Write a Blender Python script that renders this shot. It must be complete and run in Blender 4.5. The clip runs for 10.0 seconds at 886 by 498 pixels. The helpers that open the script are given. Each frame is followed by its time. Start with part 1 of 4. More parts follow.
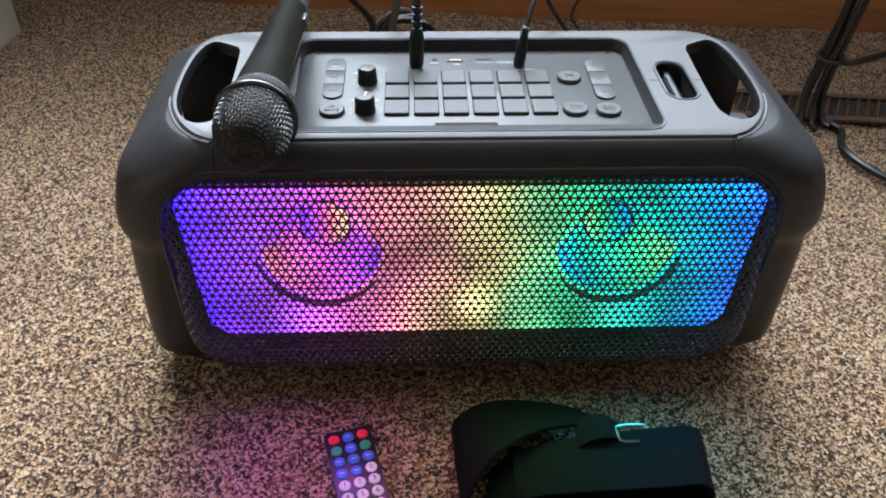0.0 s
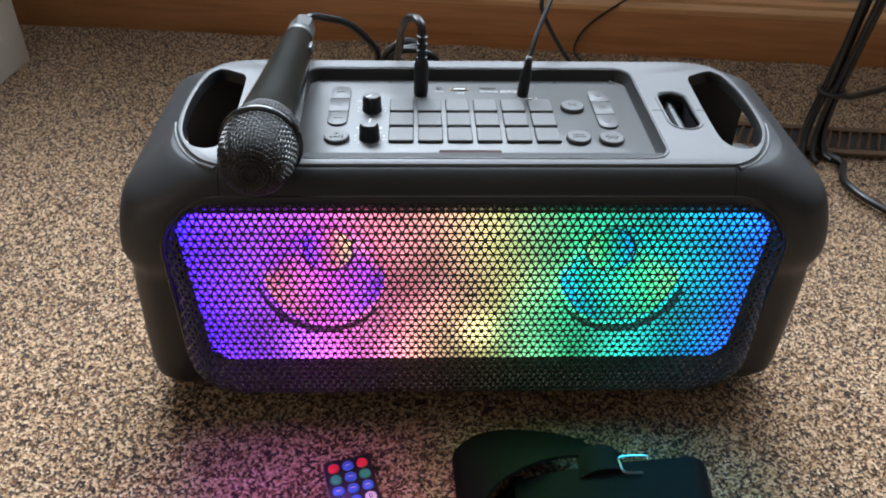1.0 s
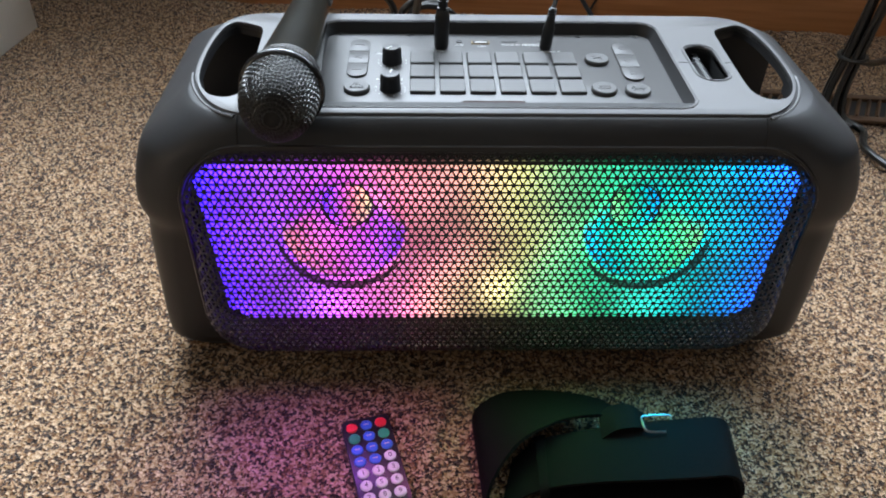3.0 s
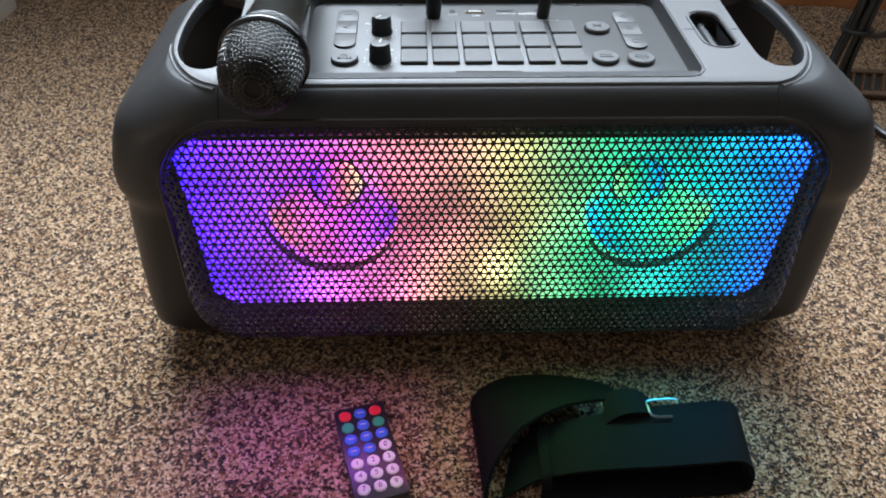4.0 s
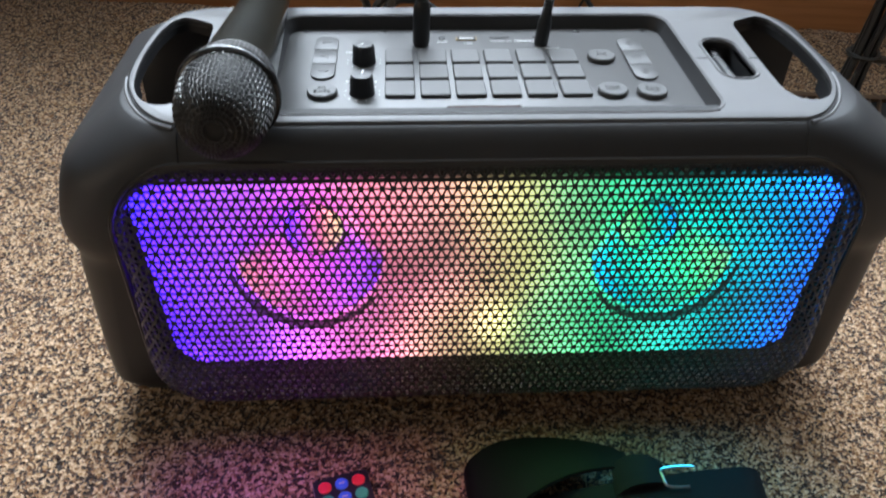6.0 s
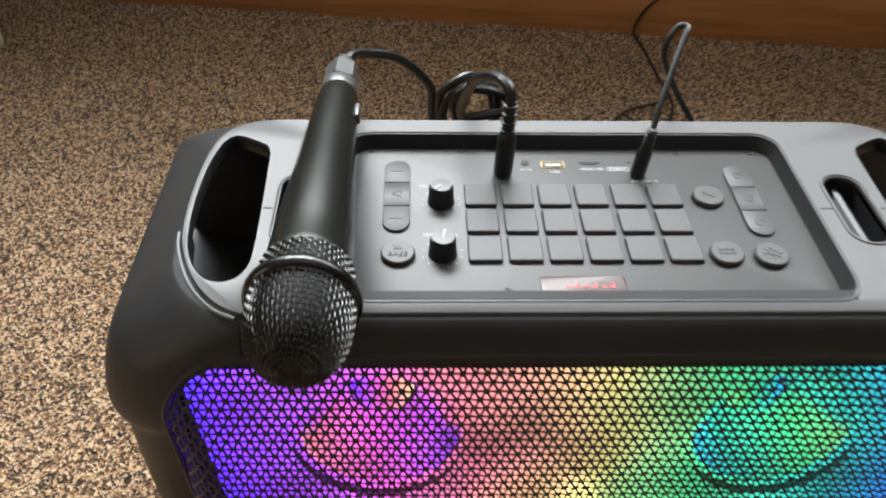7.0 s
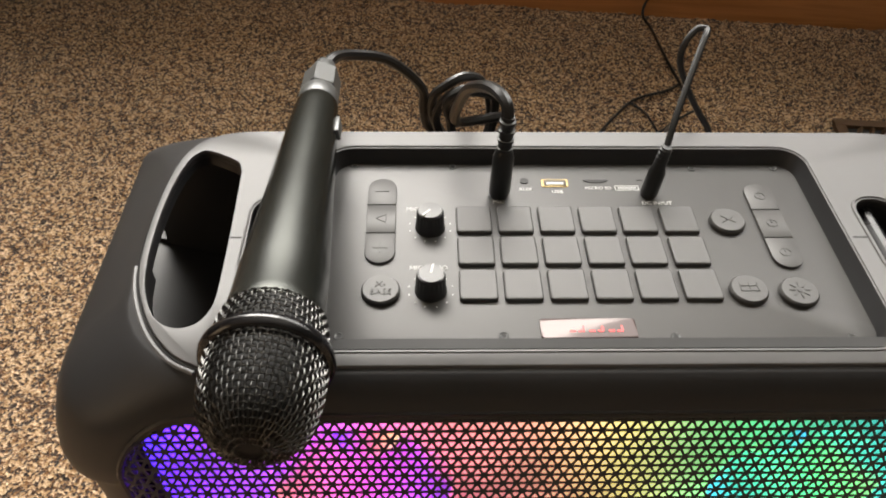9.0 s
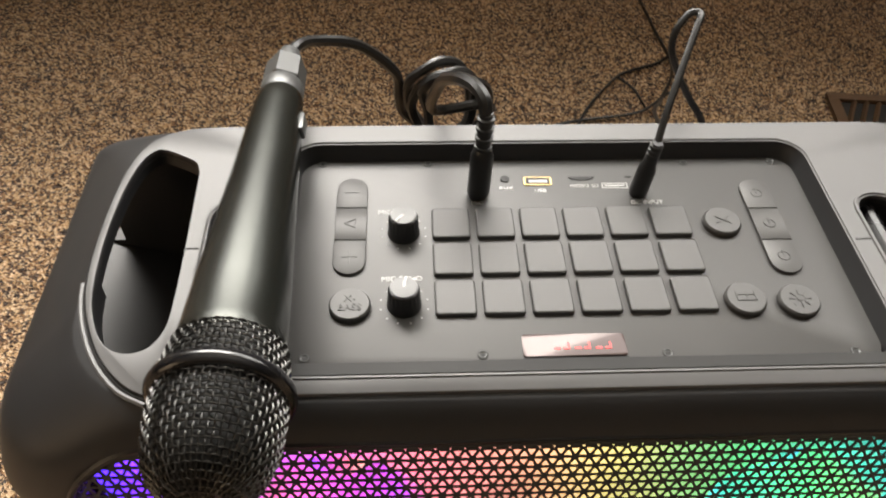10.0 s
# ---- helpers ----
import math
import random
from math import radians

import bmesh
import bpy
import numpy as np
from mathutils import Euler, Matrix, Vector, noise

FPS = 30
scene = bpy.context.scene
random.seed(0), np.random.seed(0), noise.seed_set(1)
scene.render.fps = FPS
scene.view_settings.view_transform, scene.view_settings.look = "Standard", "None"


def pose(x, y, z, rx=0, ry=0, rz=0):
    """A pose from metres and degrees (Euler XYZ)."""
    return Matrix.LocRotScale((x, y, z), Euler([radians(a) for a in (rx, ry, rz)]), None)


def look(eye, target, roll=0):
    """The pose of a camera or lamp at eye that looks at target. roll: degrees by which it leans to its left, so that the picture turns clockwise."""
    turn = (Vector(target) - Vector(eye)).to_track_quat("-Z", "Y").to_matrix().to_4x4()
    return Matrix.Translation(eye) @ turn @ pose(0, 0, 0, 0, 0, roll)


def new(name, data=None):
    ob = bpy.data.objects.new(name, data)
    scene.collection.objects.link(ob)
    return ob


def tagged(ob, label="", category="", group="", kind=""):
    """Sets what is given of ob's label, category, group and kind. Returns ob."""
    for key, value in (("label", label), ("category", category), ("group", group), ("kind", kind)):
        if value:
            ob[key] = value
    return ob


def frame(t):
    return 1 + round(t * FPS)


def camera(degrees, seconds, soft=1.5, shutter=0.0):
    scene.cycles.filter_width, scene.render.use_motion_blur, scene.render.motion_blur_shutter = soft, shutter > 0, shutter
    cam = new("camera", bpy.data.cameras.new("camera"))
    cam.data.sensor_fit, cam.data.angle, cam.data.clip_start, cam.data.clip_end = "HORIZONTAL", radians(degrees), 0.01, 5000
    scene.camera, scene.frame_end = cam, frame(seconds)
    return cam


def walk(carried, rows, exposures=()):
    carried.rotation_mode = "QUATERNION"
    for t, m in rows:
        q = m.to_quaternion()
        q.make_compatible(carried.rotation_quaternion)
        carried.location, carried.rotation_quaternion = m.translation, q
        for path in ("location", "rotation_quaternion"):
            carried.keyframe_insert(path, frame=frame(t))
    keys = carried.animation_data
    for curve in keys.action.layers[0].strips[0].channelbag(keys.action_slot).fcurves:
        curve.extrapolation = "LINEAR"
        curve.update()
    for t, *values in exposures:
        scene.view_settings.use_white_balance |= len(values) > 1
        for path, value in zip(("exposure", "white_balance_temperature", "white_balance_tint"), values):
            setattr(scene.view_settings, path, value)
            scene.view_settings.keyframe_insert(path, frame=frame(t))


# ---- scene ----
cam = camera(58.5, 10.0, soft=1.9, shutter=0.5)
# Path of the hand-held camera: seconds, eye, target, roll
PATH = [
    (0, (-0.042, -0.438, 0.543), (0.028, 1.103, -0.73), 0.9),
    (0.5, (-0.044, -0.435, 0.536), (0.026, 1.122, -0.718), 1.1),
    (1, (-0.043, -0.44, 0.54), (0.024, 1.151, -0.67), 1.3),
    (1.5, (-0.042, -0.435, 0.533), (0.031, 1.166, -0.664), 1.2),
    (2, (-0.045, -0.448, 0.53), (0.025, 1.144, -0.679), 1.2),
    (2.5, (-0.056, -0.446, 0.525), (0.001, 1.133, -0.701), 1.3),
    (4, (-0.055, -0.426, 0.495), (0.015, 1.119, -0.773), 0.9),
    (4.5, (-0.054, -0.405, 0.487), (0.02, 1.135, -0.787), 0.5),
    (5, (-0.054, -0.399, 0.469), (0.009, 1.167, -0.773), 0.6),
    (5.2, (-0.053, -0.387, 0.455), (0.014, 1.192, -0.77), 0.8),
    (6.3, (-0.057, -0.351, 0.506), (0.06, 1.22, -0.726), 1.6),
    (6.5, (-0.071, -0.328, 0.534), (0.048, 1.23, -0.714), 2.0),
    (7, (-0.09, -0.241, 0.542), (-0.028, 1.235, -0.806), 1.6),
    (7.5, (-0.094, -0.198, 0.526), (-0.055, 1.212, -0.893), 1.5),
    (8, (-0.089, -0.203, 0.54), (-0.057, 1.223, -0.862), 1.1),
    (8.5, (-0.088, -0.198, 0.541), (-0.048, 1.239, -0.85), 1.1),
    (9, (-0.081, -0.186, 0.535), (-0.029, 1.238, -0.869), 1.4),
    (9.5, (-0.081, -0.161, 0.536), (-0.007, 1.24, -0.889), 2.3),
    (10, (-0.074, -0.151, 0.529), (0.009, 1.208, -0.937), 1.7),
]
walk(cam, [(t, look(eye, target, roll)) for t, eye, target, roll in PATH],
     exposures=[(0.0, -0.20, 6000, 10), (6.0, -0.20, 6000, 10), (6.6, -0.20, 6350, 10), (8.0, -0.34, 7600, 14), (10.0, -0.22, 7750, 15)])

# ---------------------------------------------------------------- light
WALL_TURN = -6.65          # the wall stands a little askew to the speaker
WALL = pose(0, 0.865, 0, 0, 0, WALL_TURN)

world = bpy.data.worlds.new("world")
scene.world = world
world.use_nodes = True
wn = world.node_tree.nodes
sky = wn.new("ShaderNodeTexSky")
sky.sky_type, sky.sun_disc = "NISHITA", False
sky.sun_elevation, sky.sun_rotation = radians(40), radians(150)
wn["Background"].inputs["Strength"].default_value = 0.1
world.node_tree.links.new(sky.outputs["Color"], wn["Background"].inputs["Color"])


def area_lamp(name, m, sx, sy, power, color):
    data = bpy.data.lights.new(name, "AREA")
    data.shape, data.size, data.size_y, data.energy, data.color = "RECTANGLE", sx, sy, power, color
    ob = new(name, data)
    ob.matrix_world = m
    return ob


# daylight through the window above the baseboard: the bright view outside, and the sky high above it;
# the last is an added warm fill lamp, hanging free at the left behind the camera
area_lamp("window_daylight", WALL @ pose(0.275, 0.285, 1.44, -90, 0, 0), 2.95, 1.32, 138, (0.86, 0.94, 1.0))
area_lamp("sky_daylight", WALL @ pose(-0.75, 1.75, 3.15, -48, 0, 0), 2.8, 1.3, 350, (0.88, 0.95, 1.0))
area_lamp("room_fill", pose(-4.2, -2.4, 1.4, 0, -90, 0), 2.4, 2.2, 41, (1.0, 0.80, 0.58))
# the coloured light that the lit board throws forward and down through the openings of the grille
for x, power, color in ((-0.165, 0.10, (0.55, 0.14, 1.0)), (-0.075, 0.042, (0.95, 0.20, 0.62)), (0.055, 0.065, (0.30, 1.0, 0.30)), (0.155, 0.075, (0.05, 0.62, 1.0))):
    glow_lamp = area_lamp("grille_light", pose(x, -0.024, 0.105, -38, 0, 0), 0.10, 0.03, power, color)
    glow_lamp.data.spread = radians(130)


# ---------------------------------------------------------------- materials
def nodes_of(name, rough=0.5, metal=0.0):
    m = bpy.data.materials.new(name)
    m.use_nodes = True
    nt = m.node_tree
    b = nt.nodes["Principled BSDF"]
    b.inputs["Roughness"].default_value, b.inputs["Metallic"].default_value = rough, metal
    return m, nt, b


def coords(nt, kind="Object"):
    return nt.nodes.new("ShaderNodeTexCoord").outputs[kind]


def ramp_of(nt, src, stops):
    r = nt.nodes.new("ShaderNodeValToRGB")
    el = r.color_ramp.elements
    while len(el) < len(stops):
        el.new(0.5)
    for e, (p, c) in zip(el, stops):
        e.position, e.color = p, (*c, 1)
    nt.links.new(src, r.inputs["Fac"])
    return r


def noise_of(nt, vec, scale, detail=3.0):
    n = nt.nodes.new("ShaderNodeTexNoise")
    n.inputs["Scale"].default_value, n.inputs["Detail"].default_value = scale, detail
    nt.links.new(vec, n.inputs["Vector"])
    return n


def bump_of(nt, b, height, strength, dist):
    u = nt.nodes.new("ShaderNodeBump")
    u.inputs["Strength"].default_value, u.inputs["Distance"].default_value = strength, dist
    nt.links.new(height, u.inputs["Height"])
    nt.links.new(u.outputs["Normal"], b.inputs["Normal"])


def mixed(nt, a, c, fac, mode="MULTIPLY"):
    x = nt.nodes.new("ShaderNodeMix")
    x.data_type, x.blend_type = "RGBA", mode
    x.inputs["Factor"].default_value = fac
    nt.links.new(a, x.inputs[6])
    nt.links.new(c, x.inputs[7])
    return x.outputs[2]


def plain(name, color, rough=0.5, metal=0.0, grain=1500.0, relief=0.0001, wear=0.12):
    """Moulded or painted surface with a fine grain, and faint smears in gloss and colour."""
    m, nt, b = nodes_of(name, rough, metal)
    v = coords(nt)
    smear = noise_of(nt, v, 14.0)
    lo, hi = [c * (1 - wear) for c in color], [min(1, c * (1 + wear)) for c in color]
    r = ramp_of(nt, smear.outputs["Fac"], [(0.3, lo), (0.7, hi)])
    nt.links.new(r.outputs["Color"], b.inputs["Base Color"])
    g = nt.nodes.new("ShaderNodeMapRange")
    g.inputs["To Min"].default_value, g.inputs["To Max"].default_value = rough * 0.85, min(1, rough * 1.15)
    nt.links.new(smear.outputs["Fac"], g.inputs["Value"])
    nt.links.new(g.outputs["Result"], b.inputs["Roughness"])
    if relief:
        bump_of(nt, b, noise_of(nt, v, grain, 2.0).outputs["Fac"], 0.35, relief)
    return m


def carpet_material():
    m, nt, b = nodes_of("carpet", 0.95)
    v = coords(nt)
    vor = nt.nodes.new("ShaderNodeTexVoronoi")
    vor.inputs["Scale"].default_value = 480.0
    warp = noise_of(nt, v, 260.0, 2.0)
    add = nt.nodes.new("ShaderNodeVectorMath")
    add.operation = "MULTIPLY_ADD"
    add.inputs[1].default_value = (0.004, 0.004, 0.004)
    nt.links.new(warp.outputs["Color"], add.inputs[0])
    nt.links.new(v, add.inputs[2])
    nt.links.new(add.outputs[0], vor.inputs["Vector"])
    sep = nt.nodes.new("ShaderNodeSeparateColor")
    nt.links.new(vor.outputs["Color"], sep.inputs["Color"])
    tuft = ramp_of(nt, sep.outputs["Red"], [(0.0, (0.008, 0.003, 0.0015)), (0.32, (0.058, 0.025, 0.010)), (0.50, (0.235, 0.113, 0.044)), (0.66, (0.49, 0.300, 0.150)), (1.0, (0.78, 0.57, 0.375))])
    patch = ramp_of(nt, noise_of(nt, v, 5.0, 4.0).outputs["Fac"], [(0.3, (0.8, 0.78, 0.76)), (0.7, (1, 1, 1))])
    nt.links.new(mixed(nt, tuft.outputs["Color"], patch.outputs["Color"], 1.0), b.inputs["Base Color"])
    b.inputs["Sheen Weight"].default_value = 0.15
    bump_of(nt, b, vor.outputs["Distance"], 0.8, 0.003)
    return m


def wood_material(name, dark, light, rough=0.4):
    m, nt, b = nodes_of(name, rough)
    v = coords(nt)
    mp = nt.nodes.new("ShaderNodeMapping")
    mp.inputs["Scale"].default_value = (1.2, 12.0, 22.0)
    nt.links.new(v, mp.inputs["Vector"])
    grain = noise_of(nt, mp.outputs["Vector"], 3.0, 6.0)
    r = ramp_of(nt, grain.outputs["Fac"], [(0.3, dark), (0.55, light), (0.75, dark)])
    nt.links.new(r.outputs["Color"], b.inputs["Base Color"])
    bump_of(nt, b, grain.outputs["Fac"], 0.2, 0.0006)
    return m


LED_STOPS = [(0.0, (0.09, 0.03, 2.0)), (0.06, (0.32, 0.06, 1.9)), (0.15, (0.74, 0.15, 1.7)), (0.26, (1.28, 0.22, 1.05)), (0.36, (1.25, 0.36, 0.52)), (0.44, (1.12, 0.66, 0.42)),
             (0.52, (0.95, 0.92, 0.36)), (0.59, (0.42, 1.0, 0.42)), (0.68, (0.10, 0.95, 0.40)), (0.80, (0.035, 0.78, 0.75)), (0.91, (0.025, 0.48, 1.3)), (1.0, (0.05, 0.18, 1.8))]
LED_SPOTS = [(0.004, 0.122, 0.026, 1.5), (-0.125, 0.100, 0.040, 1.3), (0.118, 0.100, 0.040, 1.1), (-0.060, 0.098, 0.030, 0.9), (-0.190, 0.100, 0.022, 0.8), (0.055, 0.098, 0.030, 0.7), (-0.205, 0.217, 0.03, 0.8), (0.20, 0.217, 0.03, 0.5)]
ACROSS = (-0.215, 0.215, 0.0, 1.0)


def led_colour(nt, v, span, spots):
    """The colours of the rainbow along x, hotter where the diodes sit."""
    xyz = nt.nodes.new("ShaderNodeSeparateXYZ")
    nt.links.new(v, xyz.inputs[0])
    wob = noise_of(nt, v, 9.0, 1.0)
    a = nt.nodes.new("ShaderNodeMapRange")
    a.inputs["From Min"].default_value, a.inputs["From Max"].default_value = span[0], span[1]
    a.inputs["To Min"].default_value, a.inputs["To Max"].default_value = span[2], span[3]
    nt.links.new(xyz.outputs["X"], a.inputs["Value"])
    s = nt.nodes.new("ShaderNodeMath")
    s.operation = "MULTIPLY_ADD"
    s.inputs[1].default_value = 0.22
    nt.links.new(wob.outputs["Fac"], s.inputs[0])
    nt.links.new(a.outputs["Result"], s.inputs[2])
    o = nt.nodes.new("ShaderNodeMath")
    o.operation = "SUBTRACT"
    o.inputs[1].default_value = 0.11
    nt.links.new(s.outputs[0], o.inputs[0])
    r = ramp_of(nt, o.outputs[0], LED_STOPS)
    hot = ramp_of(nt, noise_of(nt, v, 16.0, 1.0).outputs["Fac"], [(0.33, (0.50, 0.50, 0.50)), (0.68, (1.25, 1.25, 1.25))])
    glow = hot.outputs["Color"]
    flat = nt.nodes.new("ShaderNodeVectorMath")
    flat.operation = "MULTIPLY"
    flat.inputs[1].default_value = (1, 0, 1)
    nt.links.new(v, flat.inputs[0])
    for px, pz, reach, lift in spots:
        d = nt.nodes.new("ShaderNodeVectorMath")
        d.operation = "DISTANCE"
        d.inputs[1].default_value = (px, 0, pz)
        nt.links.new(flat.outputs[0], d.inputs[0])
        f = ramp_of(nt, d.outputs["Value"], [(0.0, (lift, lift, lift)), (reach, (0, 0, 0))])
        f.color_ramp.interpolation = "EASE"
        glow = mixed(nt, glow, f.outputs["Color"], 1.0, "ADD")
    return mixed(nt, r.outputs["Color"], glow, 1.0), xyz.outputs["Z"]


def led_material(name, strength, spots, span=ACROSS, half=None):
    """Emissive rainbow, for the lit diffuser and for board colours painted onto the woofers. With half, the colours of
    span hold below that height and those of the board above it.
    """
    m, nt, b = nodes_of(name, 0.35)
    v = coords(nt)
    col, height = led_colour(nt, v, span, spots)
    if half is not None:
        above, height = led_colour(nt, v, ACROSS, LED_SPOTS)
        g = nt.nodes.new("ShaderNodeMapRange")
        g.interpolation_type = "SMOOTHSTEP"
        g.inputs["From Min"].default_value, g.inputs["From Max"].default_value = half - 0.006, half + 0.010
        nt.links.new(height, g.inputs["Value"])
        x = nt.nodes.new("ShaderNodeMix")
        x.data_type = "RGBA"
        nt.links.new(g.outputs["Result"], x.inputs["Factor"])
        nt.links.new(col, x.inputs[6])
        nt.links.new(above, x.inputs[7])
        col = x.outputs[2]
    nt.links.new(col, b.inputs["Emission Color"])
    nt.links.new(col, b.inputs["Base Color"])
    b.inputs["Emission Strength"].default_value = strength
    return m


M_SHELL = plain("shell_plastic", (0.017, 0.017, 0.018), 0.46, relief=0.00003)
M_TOP = plain("top_plastic", (0.085, 0.084, 0.085), 0.46, relief=0.00003)
M_PANEL = plain("panel_plastic", (0.048, 0.047, 0.046), 0.46, relief=0.00003)
M_RUBBER = plain("button_rubber", (0.044, 0.043, 0.042), 0.50, relief=0.00004)
M_BLACK = plain("black_gloss", (0.012, 0.012, 0.013), 0.28, relief=0.0)
M_GLOSS = plain("lacquer_black", (0.006, 0.006, 0.007), 0.16, relief=0.0)
M_DARK = plain("black_cavity", (0.004, 0.004, 0.004), 0.7, relief=0.0)
M_BEZEL = plain("bezel_plastic", (0.02, 0.02, 0.02), 0.35, relief=0.0)
M_FRAME = plain("inner_frame", (0.22, 0.22, 0.22), 0.25, 0.8, relief=0.0)
M_GRILLE = plain("grille_metal", (0.007, 0.0065, 0.007), 0.38, 0.1, relief=0.0)
M_CABLE = plain("cable_rubber", (0.012, 0.012, 0.012), 0.35, relief=0.00005)
M_MIC = plain("mic_barrel", (0.024, 0.026, 0.023), 0.25, 0.7, relief=0.00003)
M_WIRE = plain("mic_wire", (0.065, 0.064, 0.062), 0.30, 1.0, relief=0.0)
M_SHELL.node_tree.nodes["Principled BSDF"].inputs["Specular IOR Level"].default_value = 0.40
for sheen in (M_TOP, M_PANEL, M_RUBBER):
    sheen.node_tree.nodes["Principled BSDF"].inputs["Specular IOR Level"].default_value = 0.45
M_STEEL = plain("steel", (0.40, 0.40, 0.39), 0.28, 1.0, relief=0.0)
M_GREYCAP = plain("connector_grey", (0.10, 0.103, 0.103), 0.38, 0.4, relief=0.0)
M_PRINT = plain("white_print", (0.48, 0.48, 0.47), 0.5, relief=0.0)
M_GREYPRINT = plain("grey_print", (0.034, 0.033, 0.032), 0.55, relief=0.0)
M_KNOBTOP = plain("knob_cap", (0.055, 0.055, 0.055), 0.42, 1.0, relief=0.0)
M_GOLD = plain("contact_brass", (0.20, 0.14, 0.06), 0.3, 1.0, relief=0.0)
M_LENS = plain("display_lens", (0.06, 0.040, 0.038), 0.16, 0.15, relief=0.0)
M_LENS.node_tree.nodes["Principled BSDF"].inputs["Specular IOR Level"].default_value = 0.25
M_SEG = plain("display_red", (0.6, 0.02, 0.02), 0.4, relief=0.0)
M_SEG.node_tree.nodes["Principled BSDF"].inputs["Emission Color"].default_value = (1.0, 0.03, 0.02, 1)
M_SEG.node_tree.nodes["Principled BSDF"].inputs["Emission Strength"].default_value = 0.45
M_STRAP = plain("strap_nylon", (0.0038, 0.0038, 0.0042), 0.75, grain=700.0, relief=0.0006)
M_STRAP.node_tree.nodes["Principled BSDF"].inputs["Specular IOR Level"].default_value = 0.12
M_REMOTE = plain("remote_black", (0.02, 0.02, 0.022), 0.35, relief=0.0)
M_RED = plain("key_red", (0.75, 0.03, 0.04), 0.4, relief=0.0)
M_GREEN = plain("key_green", (0.03, 0.35, 0.15), 0.4, relief=0.0)
M_BLUE = plain("key_blue", (0.04, 0.16, 0.62), 0.4, relief=0.0)
M_WHITE = plain("key_white", (0.72, 0.72, 0.70), 0.45, relief=0.0)
M_WALL = plain("wall_paint", (0.36, 0.335, 0.29), 0.7, grain=250.0, relief=0.0004, wear=0.04)
M_BOX = plain("white_board", (0.70, 0.67, 0.62), 0.5, grain=300.0, relief=0.0002, wear=0.04)
M_CEIL = plain("ceiling_paint", (0.62, 0.60, 0.56), 0.85, grain=200.0, relief=0.0005, wear=0.03)
M_VENT = plain("vent_enamel", (0.10, 0.055, 0.028), 0.45, 0.2, relief=0.0001)
M_CARPET = carpet_material()
M_WOOD = wood_material("stained_wood", (0.30, 0.125, 0.045), (0.44, 0.20, 0.078))
M_WOODTOP = wood_material("lighter_wood", (0.45, 0.235, 0.10), (0.58, 0.33, 0.15), 0.35)
M_LED = led_material("led_diffuser", 1.65, LED_SPOTS)
# the cones are no lamps: the board's reflection in them is painted as emission
M_CONES = [led_material("cone_painted_reflection", 1.35, [], (-0.160, -0.060, 0.40, 0.09), 0.170), led_material("cone_painted_reflection", 1.35, [], (0.060, 0.160, 0.87, 0.65), 0.170)]
# dark surround that carries a faint painted glow of the board's colours
M_LIP = led_material("surround_painted_glow", 0.14, LED_SPOTS)
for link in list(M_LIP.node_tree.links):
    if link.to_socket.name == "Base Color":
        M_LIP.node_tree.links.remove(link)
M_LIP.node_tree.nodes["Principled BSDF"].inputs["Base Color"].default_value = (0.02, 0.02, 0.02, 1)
# coloured glints of the dust caps, painted as emission
M_CAPS = [led_material("cap_painted_glints", 1.6, [], (x - 0.019, x + 0.019, u, v)) for x, u, v in ((-0.111, 0.04, 0.55), (0.1085, 0.60, 0.98))]
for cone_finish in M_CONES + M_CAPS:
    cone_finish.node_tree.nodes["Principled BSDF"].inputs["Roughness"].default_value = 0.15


# ---------------------------------------------------------------- mesh helpers
W = {}


def thing(name, m, label, category, group="", kind=""):
    ob = new(name)
    ob.empty_display_size = 0.02
    ob.matrix_world = m
    W[ob] = m
    return tagged(ob, label, category, group, kind)


def finish(name, bm, mat, smooth=35):
    bmesh.ops.recalc_face_normals(bm, faces=bm.faces)
    me = bpy.data.meshes.new(name)
    bm.to_mesh(me)
    bm.free()
    me.materials.append(mat)
    if smooth:
        me.polygons.foreach_set("use_smooth", [True] * len(me.polygons))
        me.set_sharp_from_angle(angle=radians(smooth))
    return me


def part(name, bm, mat, parent, label="", smooth=35):
    """One mesh, given in the parent thing's own frame, as a part of it."""
    ob = new(name, finish(name, bm, mat, smooth))
    ob.parent = parent
    return tagged(ob, label)


def solo(name, bm, mat, m, label, category, group="", kind="", smooth=35):
    ob = new(name, finish(name, bm, mat, smooth))
    ob.matrix_world = m
    return tagged(ob, label, category, group, kind)


def boxed(bm, x0, x1, y0, y1, z0, z1, bevel=0.0, m=None):
    g = bmesh.ops.create_cube(bm, size=1)
    t = Matrix.Translation(((x0 + x1) / 2, (y0 + y1) / 2, (z0 + z1) / 2)) @ Matrix.Diagonal((x1 - x0, y1 - y0, z1 - z0, 1))
    bmesh.ops.transform(bm, matrix=(m or Matrix()) @ t, verts=g["verts"])
    if bevel:
        edges = {e for v in g["verts"] for e in v.link_edges}
        bmesh.ops.bevel(bm, geom=list(edges), offset=bevel, segments=2, profile=0.6, affect="EDGES", clamp_overlap=True)
    return bm


def box_mesh(*a, **k):
    return boxed(bmesh.new(), *a, **k)


def round_rect(x0, x1, y0, y1, r, n=6):
    out = []
    for cx, cy, a0 in ((x1 - r, y1 - r, 0), (x0 + r, y1 - r, 90), (x0 + r, y0 + r, 180), (x1 - r, y0 + r, 270)):
        for i in range(n + 1):
            a = radians(a0 + 90 * i / n)
            out.append((cx + r * math.cos(a), cy + r * math.sin(a)))
    return out


